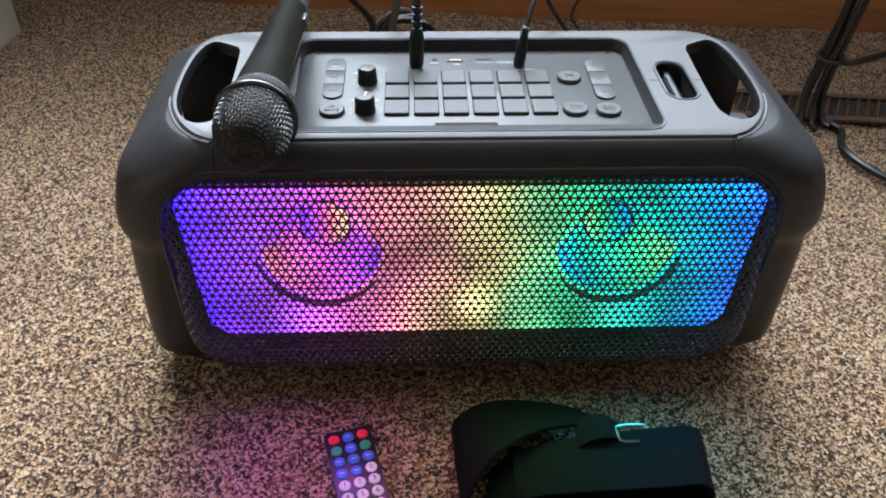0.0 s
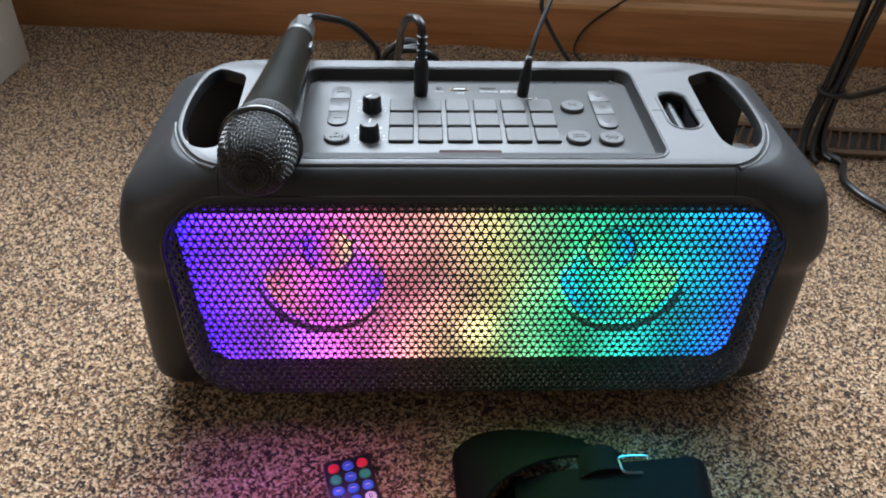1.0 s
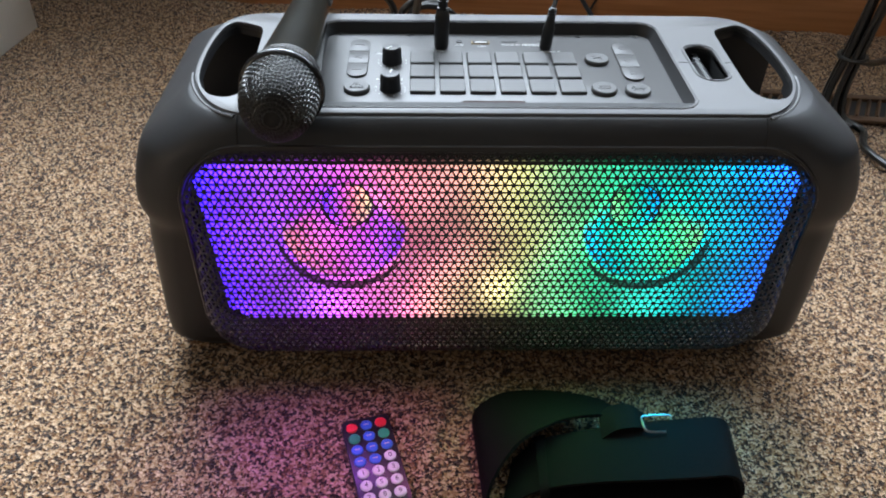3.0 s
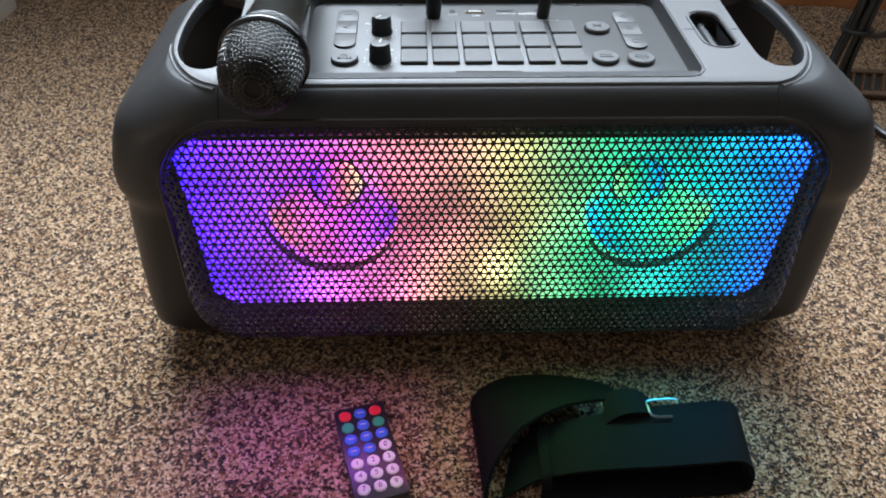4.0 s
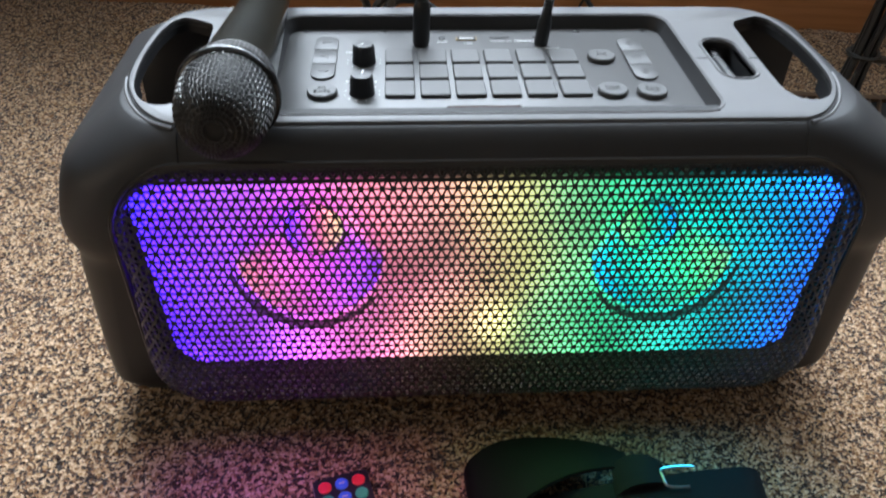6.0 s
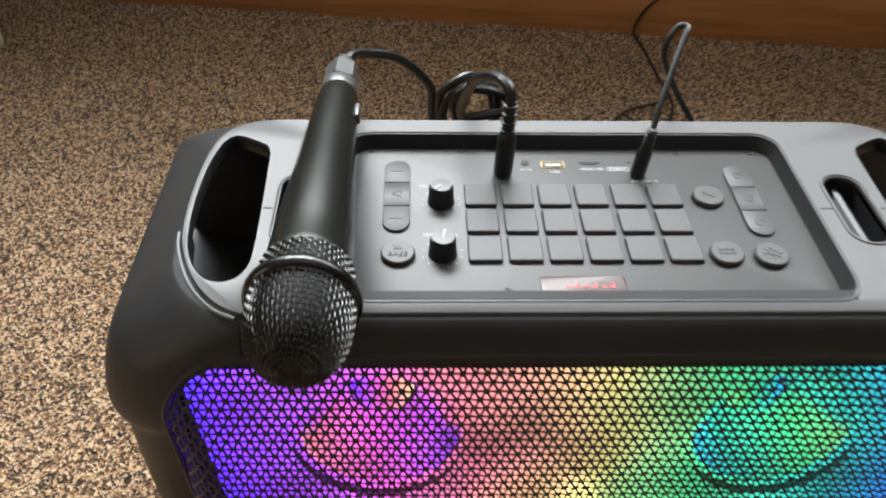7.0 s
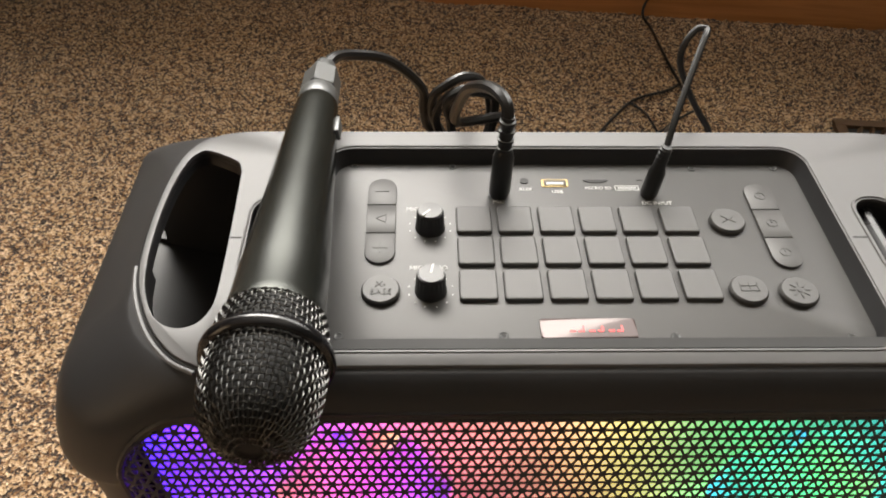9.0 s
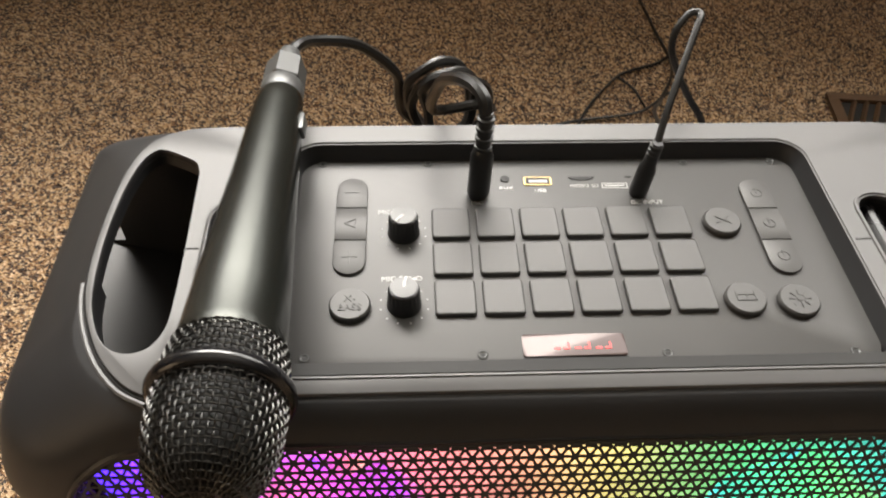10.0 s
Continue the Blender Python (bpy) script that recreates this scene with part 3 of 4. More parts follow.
def key_column(x, y0, y1, w, marks):
    h = (y1 - y0) / 3
    for k in range(3):
        a, c = y0 + k * h + 0.0003, y0 + (k + 1) * h - 0.0003
        o = []
        n = 8
        if k == 0:
            o = [(x + w * math.cos(math.pi + math.pi * i / n), a + w + w * math.sin(math.pi + math.pi * i / n)) for i in range(n + 1)] + [(x + w, c), (x - w, c)]
        elif k == 2:
            o = [(x - w, a), (x + w, a)] + [(x + w * math.cos(math.pi * i / n), c - w + w * math.sin(math.pi * i / n)) for i in range(n + 1)]
        else:
            o = [(x - w, a), (x + w, a), (x + w, c), (x - w, c)]
        part("long_button", slab(o, PANEL_Z, PANEL_Z + 0.0016, 0.0003), M_RUBBER, tray, "segment of an oval rubber button strip")
        sym, cy, z = bmesh.new(), (a + c) / 2, PANEL_Z + 0.0016
        if marks[k] == "plus" or marks[k] == "minus":
            boxed(sym, x - 0.0035, x + 0.0035, cy - 0.0003, cy + 0.0003, z, z + 0.0003)
            if marks[k] == "plus":
                boxed(sym, x - 0.0003, x + 0.0003, cy - 0.0035, cy + 0.0035, z, z + 0.00025)
        elif marks[k] == "arrow":
            for p, q in (((0.0025, -0.003), (0.0025, 0.003)), ((0.0025, 0.003), (-0.003, 0)), ((-0.003, 0), (0.0025, -0.003))):
                tube([(x + p[0], cy + p[1], z), (x + q[0], cy + q[1], z)], 0.0003, 5, sym, steps=1)
        else:
            o2 = [Vector((x + 0.0028 * math.cos(i * math.pi / 4), cy + 0.0028 * math.sin(i * math.pi / 4), z)) for i in range(9)]
            tube(o2, 0.0003, 5, sym, steps=0)
            boxed(sym, x - 0.0003, x + 0.0003, cy, cy + 0.0036, z, z + 0.0003)
        part("symbol", sym, M_GREYPRINT, tray)


key_column(-0.1025, 0.0875, 0.1530, 0.0076, ("plus", "arrow", "minus"))
key_column(0.1030, 0.0840, 0.1490, 0.0076, ("ring", "ring", "ring"))

for y, turn in ((0.1150, -130), (0.0705, 80)):
    kb = bmesh.new()
    rings = []
    for rr, z in ((0.0078, 0.0), (0.0078, 0.0010), (0.0071, 0.0022), (0.0067, 0.0104), (0.0062, 0.0116)):
        rings.append([((rr + (0.00035 if i % 2 and 0.002 < z < 0.0105 else 0)) * math.cos(2 * math.pi * i / 40), (rr + (0.00035 if i % 2 and 0.002 < z < 0.0105 else 0)) * math.sin(2 * math.pi * i / 40), z) for i in range(40)])
    loft(kb, rings)
    bmesh.ops.transform(kb, matrix=pose(-0.077, y, PANEL_Z), verts=kb.verts)
    k = part("knob", kb, M_BLACK, tray, "ribbed black volume knob", 25)
    part("knob_cap", turned([(0.0060, 0), (0.0058, 0.0006), (0.0001, 0.0009)], 24, m=pose(-0.077, y, PANEL_Z + 0.0116)), M_KNOBTOP, tray, "brushed metal knob cap")
    part("pointer", box_mesh(0, 0.0058, -0.0005, 0.0005, 0.0, 0.0005, m=pose(-0.077, y, PANEL_Z + 0.0122, 0, 0, turn)), M_PRINT, tray, "white pointer line")
    dots = bmesh.new()
    for a in range(-225, 46, 30):
        turned([(0.0004, 0), (0.0004, 0.0002)], 6, dots, pose(-0.077 + 0.0108 * math.cos(radians(a)), y + 0.0108 * math.sin(radians(a)), PANEL_Z))
    part("scale_marks", dots, M_PRINT, tray, "white printed scale")
letters("MIC", 0.0040, M_PRINT, pose(-0.0862, 0.1290, PANEL_Z), tray)
letters("MIC ECHO", 0.0040, M_PRINT, pose(-0.0780, 0.0855, PANEL_Z), tray)

# sockets along the back of the panel
part("aux_socket", turned([(0.0024, 0), (0.0024, 0.0005), (0.0016, 0.0006), (0.0001, 0.0003)], 20, m=pose(-0.0245, 0.1525, PANEL_Z)), M_DARK, tray, "black round aux socket")
usb = part("usb_socket", slab(round_rect(-0.0150, -0.0005, 0.1475, 0.1535, 0.0006, 2), PANEL_Z, PANEL_Z + 0.0005), M_GOLD, tray, "brass-rimmed socket")
part("usb_mouth", box_mesh(-0.0140, -0.0015, 0.1482, 0.1528, PANEL_Z + 0.0004, PANEL_Z + 0.0007), M_DARK, tray)
part("usb_tongue", box_mesh(-0.0125, -0.0030, 0.1487, 0.1506, PANEL_Z + 0.0006, PANEL_Z + 0.0011), M_PRINT, tray)
sd = bmesh.new()
loft(sd, [[(x, y, z) for x, y in ((0.0085, 0.1535), (0.0100, 0.1518), (0.0130, 0.1510), (0.0180, 0.1510), (0.0205, 0.1518), (0.0225, 0.1535))] for z in (PANEL_Z, PANEL_Z + 0.0004)])
part("card_slot", sd, M_DARK, tray, "narrow black card slot")
letters("AUX", 0.0036, M_PRINT, pose(-0.0245, 0.1455, PANEL_Z), tray)
letters("USB", 0.0036, M_PRINT, pose(-0.0070, 0.1435, PANEL_Z), tray)
letters("MICRO SD", 0.0032, M_PRINT, pose(0.0160, 0.1465, PANEL_Z), tray)
letters("MIC", 0.0036, M_PRINT, pose(-0.0400, 0.1350, PANEL_Z), tray)
letters("DC INPUT", 0.0036, M_PRINT, pose(0.0460, 0.1340, PANEL_Z), tray)
frame_bm = bmesh.new()
for a in ((0.0252, 0.0385, 0.1448, 0.1452), (0.0252, 0.0385, 0.1482, 0.1486), (0.0252, 0.0256, 0.1452, 0.1482), (0.0381, 0.0385, 0.1452, 0.1482), (0.0268, 0.0369, 0.1463, 0.1471)):
    boxed(frame_bm, *a, PANEL_Z, PANEL_Z + 0.0002)
part("printed_box", frame_bm, M_PRINT, tray)
part("charge_light", box_mesh(0.0385, 0.0415, 0.1530, 0.1536, PANEL_Z, PANEL_Z + 0.0003), M_DARK, tray)

# display window at the front of the panel
lean = Matrix.Translation((0, 0.0525, PANEL_Z)) @ Matrix.Rotation(radians(-3), 4, "X") @ Matrix.Translation((0, -0.0525, -PANEL_Z))
lens = slab(round_rect(-0.0268, 0.0178, 0.0405, 0.0525, 0.0015, 3), PANEL_Z - 0.0022, PANEL_Z + 0.0004, 0.0003)
lens.transform(lean)
disp = part("display", lens, M_LENS, tray, "mirror-like display strip showing red segments")
seg = bmesh.new()
for i, x in enumerate((-0.0120, -0.0080, -0.0030, 0.0010, 0.0060, 0.0100)):
    boxed(seg, x - 0.0015, x + 0.0013, 0.0440, 0.0450, PANEL_Z + 0.0002, PANEL_Z + 0.0006)
    if i % 2:
        boxed(seg, x + 0.0005, x + 0.0013, 0.0450, 0.0476, PANEL_Z + 0.0002, PANEL_Z + 0.0006)
seg.transform(lean)
part("front_gap", box_mesh(-0.0270, 0.0180, 0.0392, 0.0403, PANEL_Z, PANEL_Z + 0.0004), M_DARK, tray)
part("segments", seg, M_SEG, tray, "red lit display segments")
for x, y in ((-0.119, 0.0425), (-0.044, 0.0425), (0.035, 0.0415), (0.1165, 0.0405), (-0.119, 0.1655), (-0.064, 0.1650), (0.072, 0.1640), (0.119, 0.1640)):
    part("screw", turned([(0.0024, 0), (0.0024, 0.0002), (0.0015, 0.0003), (0.0014, -0.0005), (0.0001, -0.0005)], 14, m=pose(x, y, PANEL_Z + 0.0001)), M_DARK, tray)
    part("screw_head", ring_of([(0.0012, 0), (0.0019, 0.0003), (0.0023, 0.0)], 14, pose(x, y, PANEL_Z + 0.0002)), M_GREYCAP, tray)


# lit front: diffuser with two woofers behind the perforated grille
WOOF = ((-0.1110, 0.1735), (0.1085, 0.1725))
WR = 0.0485


def panel_y(z):
    return 0.016 - (0.224 - z) * 0.09


def tilt(p):
    """From the flat front (x, depth, z) to the raked front."""
    return Vector((p[0], panel_y(p[2]) + p[1], p[2]))


def diffuser():
    """The lit board with two round holes, as strips round each woofer and a border."""
    bm = bmesh.new()
    z0, z1, hw = 0.0935, 0.2245, 0.2130
    low = hw * 0.94
    for k, (cx, cz) in enumerate(WOOF):
        g = 1 if k else -1
        edge = [(0.0, z0), (g * (low - 0.014), z0), (g * (low + 0.001), z0 + 0.010), (g * hw, z1), (0.0, z1)]
        turns = [2 * math.pi * i / 48 - math.pi for i in range(48)] + [math.atan2(z - cz, x - cx) for x, z in edge]
        inner, outer = [], []
        for a in sorted(turns):
            dx, dz = math.cos(a), math.sin(a)
            s = 9.0
            for (x0, w0), (x1, w1) in zip(edge, edge[1:] + edge[:1]):
                ex, ez = x1 - x0, w1 - w0
                det = dx * ez - dz * ex
                if abs(det) > 1e-9:
                    f = ((x0 - cx) * ez - (w0 - cz) * ex) / det
                    if f > 0:
                        s = min(s, f)
            inner.append(bm.verts.new(tilt((cx + WR * dx, 0, cz + WR * dz))))
            outer.append(bm.verts.new(tilt((cx + s * dx, 0, cz + s * dz))))
        for i in range(len(inner)):
            j = (i + 1) % len(inner)
            bm.faces.new((inner[i], inner[j], outer[j], outer[i]))
    bmesh.ops.remove_doubles(bm, verts=bm.verts, dist=1e-6)
    return bm


part("diffuser", diffuser(), M_LED, SP, "rainbow-lit diffuser board behind the grille", 0)
inner = bmesh.new()
loft(inner, [[(x, panel_y(z) + d, z) for x, z in round_rect(-0.2155, 0.2155, 0.0635, 0.2390, 0.0415, 8)] for d in (0.016, 0.019)])
part("baffle", carve(inner, [turned([(WR + 0.002, -0.2), (WR + 0.002, 0.2)], 40, m=pose(cx, 0.03, cz, 90)) for cx, cz in WOOF], M_DARK, "baffle"), M_DARK, SP, "black inner baffle", 0)

bez = bmesh.new()
loft(bez, [[(x, panel_y(z) + d, z) for x, z in round_rect(-w, w, z0, z1, r, 8)] for d, w, z0, z1, r in ((-0.0040, 0.2165, 0.0640, 0.2400, 0.040), (0.0020, 0.2150, 0.0850, 0.2250, 0.030), (0.0006, 0.2125, 0.0945, 0.2238, 0.020))], cap=False)
part("bezel", bez, M_FRAME, SP, "dark glossy frame round the lit board")
for M_CONE, M_CAP, (cx, cz) in zip(M_CONES, M_CAPS, WOOF):
    y0 = panel_y(cz) + 0.001
    m = pose(cx, y0, cz, -90 - 6, 0, 0)
    # the ring uses the board's emission, painting the light that falls on it
    wf = part("woofer", ring_of([(WR + 0.0005, 0.0), (WR - 0.001, -0.0015), (WR - 0.0025, -0.0015), (WR - 0.0040, 0.003), (WR - 0.0040, 0.008), (WR + 0.0005, 0.008)], 48, m), M_LED, SP, "round woofer, its rim painted with the board's glow")
    # the rubber surround stands out along its lower edge, its shade painted dark, thickest on the outer side
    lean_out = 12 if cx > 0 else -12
    part("shaded_lower_lip", tube([m @ Vector(((WR + 0.0005) * math.cos(radians(a)), (WR + 0.0005) * math.sin(radians(a)), -0.0014)) for a in range(22 - lean_out, 159 - lean_out, 4)], 0.003, 8, steps=0,
                           radii=lambda f: 0.0007 + 0.0023 * math.sin(math.pi * f) ** 0.7), M_LIP, wf, "lower half of the rubber surround, its shade painted in")
    cone = bmesh.new()
    rings = []
    for rr, d in ((WR - 0.0035, 0.002), (WR - 0.012, 0.0075), (0.030, 0.0210), (0.0190, 0.0340), (0.0180, 0.0355)):
        rings.append([m @ Vector((rr * math.cos(2 * math.pi * i / 48), rr * math.sin(2 * math.pi * i / 48), d)) for i in range(48)])
    loft(cone, rings, cap=False)
    part("cone", cone, M_CONE, wf, "woofer cone with reflected board colours painted as glow")
    cap2 = [(0.0185 * math.cos(a * math.pi / 16), 0.0358 - 0.0125 * math.sin(a * math.pi / 16)) for a in range(8)] + [(0.0002, 0.0233)]
    part("cap_ring", tube([m @ Vector((0.0192 * math.cos(math.pi * i / 16), 0.0192 * math.sin(math.pi * i / 16), 0.0335)) for i in range(33)], 0.0007, 6, steps=0), M_BEZEL, wf, "dark ring round the dust cap")
    part("dust_cap", turned(cap2, 32, m=m), M_CAP, wf, "glossy domed dust cap with coloured glints painted as glow")


def grille():
    """Sheet of rounded triangular holes between crossing struts, bent back along its border."""
    hw, z0, z1, rad, roll = 0.2195, 0.0550, 0.2435, 0.044, 0.022
    cz, hh = (z0 + z1) / 2, (z1 - z0) / 2

    def inside(x, z):
        """Distance from the border, inwards."""
        dx, dz = hw - abs(x), hh - abs(z - cz)
        if dx < rad and dz < rad:
            return rad - math.hypot(rad - dx, rad - dz)
        return min(dx, dz)

    def bend(x, z, d=0.0):
        dx, dz = hw - abs(x), z - z0
        e = rad - math.hypot(rad - dx, rad - dz) if dx < rad and dz < rad else min(dx, dz)
        e = min(max(0.0, e), roll * 0.6 + inside(x, z) * 1.5)
        need = min(0.024, max(0.002, shell_y(z) - 0.003 - grille_y(z)))
        back = 0.0 if e > roll else need * (1 - math.sqrt(max(0.0, 1 - (1 - e / roll) ** 2)))
        return (x, grille_y(z) + back + d, z)
    side = 0.00606
    hgt = side * math.sqrt(3) / 2
    verts, faces = [], []
    rows, cols = int((z1 - z0) / hgt) + 1, int(2 * hw / side) + 2
    for r in range(rows):
        zb = z0 + r * hgt
        shift = (r % 2) * side / 2
        for c in range(-1, 2 * cols + 1):
            x = -hw + shift + c * side / 2
            if c % 2 == 0:
                tri = [(x, zb), (x + side, zb), (x + side / 2, zb + hgt)]
            else:
                tri = [(x, zb + hgt), (x + side / 2, zb), (x + side, zb + hgt)]
                tri = [tri[0], tri[1], tri[2]]
            gx, gz = sum(p[0] for p in tri) / 3, sum(p[1] for p in tri) / 3
            if inside(gx, gz) < 0.0015:
                continue
            hole = []
            for k in range(3):
                p, a, b2 = tri[k], tri[k - 1], tri[(k + 1) % 3]
                tip = (gx + (p[0] - gx) * 0.635, gz + (p[1] - gz) * 0.64)
                for q in (a, b2):
                    o = (gx + (q[0] - gx) * 0.635, gz + (q[1] - gz) * 0.64)
                    hole.append((tip[0] + (o[0] - tip[0]) * 0.10, tip[1] + (o[1] - tip[1]) * 0.10))
            base_i = len(verts)
            verts.extend(bend(*p) for p in tri)
            verts.extend(bend(*p) for p in hole)
            verts.extend(bend(*p, 0.0005) for p in hole)
            for k in range(3):
                k2 = (k + 1) % 3
                h0, h1, h2 = base_i + 3 + 2 * k, base_i + 4 + 2 * k, base_i + 3 + 2 * k2
                faces.append((base_i + k, h0, h1))
                faces.append((base_i + k, h1, h2, base_i + k2))
                faces.append((h0, h0 + 6, h1 + 6, h1))
                faces.append((h1, h1 + 6, h2 + 6, h2))
    me = bpy.data.meshes.new("grille")
    me.from_pydata(verts, [], faces)
    me.materials.append(M_GRILLE)
    ob = new("grille", me)
    ob.parent = SP
    tagged(ob, "black metal grille of small triangular holes")
    # rolled border
    o = [Vector(bend(x * 0.9985, cz + (z - cz) * 0.997)) for x, z in round_rect(-hw, hw, z0, z1, rad, 10)]
    part("grille_border", tube(o + [o[0]], 0.0016, 6, steps=0), M_GRILLE, SP)
    skirt = bmesh.new()
    loft(skirt, [[tuple(p) for p in o], [(p.x, max(p.y + 0.004, 0.055 - 0.2 * max(0.0, p.z - 0.06)), p.z) for p in o]], cap=False)
    part("grille_skirt", skirt, M_GRILLE, SP, "black rim that holds the grille")


grille()
part("badge", box_mesh(-0.0085, 0.0005, grille_y(0.1705) - 0.0012, grille_y(0.1705) + 0.0008, 0.1696, 0.1714, bevel=0.0004), M_BLACK, SP, "small dark badge on the grille")
for x in (-0.20, 0.20):
    for y in (0.075, 0.140):
        part("foot", turned([(0.011, 0.0), (0.012, 0.002), (0.012, 0.012)], 20, m=pose(x, y, -0.001)), M_CABLE, SP, "rubber foot")
for s in (-1, 1):
    part("front_seam", tube([(s * 0.1757, 0.0182, 0.2608), (s * 0.1757, 0.0143, 0.2575), (s * 0.1757, 0.0106, 0.2520), (s * 0.1757, 0.0078, 0.2440)], 0.0005, 5, steps=4), M_DARK, SP)


# ---------------------------------------------------------------- the microphone
def microphone():
    a, c = Vector((-0.1412, 0.0030, 0.2876)), Vector((-0.1388, 0.2130, 0.2815))
    axis = (c - a).normalized()
    q = Vector((0, 0, 1)).rotation_difference(axis)
    m = Matrix.Translation(a) @ q.to_matrix().to_4x4()
    mic = thing("microphone", m, "black wired handheld microphone with a round mesh head", "microphone")
    part("barrel", turned([(0.0212, 0.0180), (0.0214, 0.0205), (0.0206, 0.0245), (0.0196, 0.045), (0.0178, 0.075), (0.0158, 0.110), (0.0140, 0.145), (0.0126, 0.170), (0.0118, 0.178), (0.0110, 0.181)], 40), M_MIC, mic, "tapered black metal barrel")
    part("ring", turned([(0.0238 + 0.0030 * math.cos(a * math.pi / 6), 0.0036 * math.sin(a * math.pi / 6)) for a in range(-3, 4)], 48), M_GLOSS, mic, "glossy black ring round the head")
    prof = [(0.0214, 0.019), (0.0226, 0.012), (0.0235, 0.004), (0.0238, -0.004), (0.0236, -0.012), (0.0228, -0.020), (0.0208, -0.028), (0.0172, -0.0345), (0.0120, -0.0385), (0.0060, -0.0402), (0.0008, -0.0406)]
    part("foam", turned([(r * 0.955, z * 0.97) for r, z in prof], 32), M_DARK, mic, "black foam inside the head")
    # woven wire head
    fine = smooth_line([(r, 0, z) for r, z in prof], 12)
    line, run = [fine[0]], 0.0
    for p, q in zip(fine, fine[1:]):
        run += (q - p).length
        if run > 0.0023:
            line.append(q)
            run = 0.0
    wires = bmesh.new()
    n = 62
    for k in range(n):
        pts = []
        for i, p in enumerate(line):
            w = 0.00042 * (1 if (i + k) % 2 else -1)
            if p.x < 0.0035 or (k % 2 and p.x < 0.0125) or (k % 4 and p.x < 0.0062):
                continue
            t = 2 * math.pi * k / n
            pts.append(((p.x + w) * math.cos(t), (p.x + w) * math.sin(t), p.z))
        tube(pts, 0.00036, 5, wires, steps=2)
    for i, p in enumerate(line):
        if p.x < 0.003:
            continue
        pts = []
        for k in range(n + 1):
            w = 0.00042 * (-1 if (i + k) % 2 else 1)
            t = 2 * math.pi * k / n
            pts.append(Vector(((p.x + w) * math.cos(t), (p.x + w) * math.sin(t), p.z)))
        tube(pts, 0.00036, 5, wires, steps=2)
    part("mesh_head", wires, M_WIRE, mic, "woven steel wire mesh head", 60)
    part("collar", turned([(0.0108, 0.1805), (0.0112, 0.182), (0.0112, 0.190), (0.0104, 0.1915)], 32), M_GREYCAP, mic, "bright metal collar")
    hexa = [[(rr * math.cos(math.pi * i / 3 + 0.3), rr * math.sin(math.pi * i / 3 + 0.3), z) for i in range(6)] for rr, z in ((0.0100, 0.1915), (0.0112, 0.193), (0.0108, 0.211), (0.0085, 0.2135))]
    part("connector", loft(bmesh.new(), hexa), M_GREYCAP, mic, "grey faceted cable connector", 20)
    part("strain_relief", turned([(0.0075, 0.2135), (0.0070, 0.220), (0.0058, 0.224), (0.0040, 0.2255)], 20), M_GREYCAP, mic)
    part("switch", box_mesh(-0.0035, 0.0035, -0.0150, -0.0125, 0.150, 0.163, bevel=0.0008, m=pose(0, 0, 0, 0, 0, 82)), M_GREYCAP, mic, "small metal switch")
    return m


MIC = microphone()


def cable(name, pts, r, label, group=""):
    return solo(name, tube(pts, r, 8), M_CABLE, Matrix(), label, "cable", group)


tail = MIC @ Vector((0, 0, 0.225))
coil = []
for i in range(44):
    a = math.pi + i * math.pi * 2 / 12
    turn = i / 12
    rr = (0.0230, 0.0205, 0.0235, 0.0190)[int(turn)] + 0.0012 * math.sin(i * 1.7)
    coil.append((-0.057 + 0.0045 * turn + rr * math.cos(a), 0.282 - 0.006 * turn + 0.004 * math.sin(i * 1.1), 0.212 + 0.002 * math.sin(i * 0.7) + rr * 1.32 * math.sin(a)))
cable("microphone_cable", [tuple(tail - Vector((0, 0.006, 0))), tuple(tail + Vector((0.004, 0.006, 0.001))), (-0.125, 0.2480, 0.2760), (-0.103, 0.262, 0.264), (-0.082, 0.275, 0.236)] + coil
      + [(-0.058, 0.250, 0.225), (-0.0560, 0.212, 0.272), (-0.0510, 0.172, 0.303), (-0.0440, 0.1545, 0.3120), (-0.0390, 0.1435, 0.3110), (-0.0381, 0.1404, 0.3020)], 0.0034, "black rubber microphone cable coiled behind the speaker")


def plug(name, a, c, prof, label):
    a, c = Vector(a), Vector(c)
    m = Matrix.Translation(a) @ Vector((0, 0, 1)).rotation_difference((c - a).normalized()).to_matrix().to_4x4()
    length = (c - a).length
    t = thing(name, m, label, "plug")
    part("housing", turned([(r, z * length) for r, z in prof[0]], 24), M_CABLE, t)
    for i in range(prof[1]):
        z = length * (0.62 + 0.32 * i / max(1, prof[1] - 1))
        r = prof[2]
        part("ridge", turned([(r * 0.8, z - 0.0012), (r, z - 0.0007), (r, z + 0.0007), (r * 0.8, z + 0.0012)], 16), M_CABLE, t)
    return t


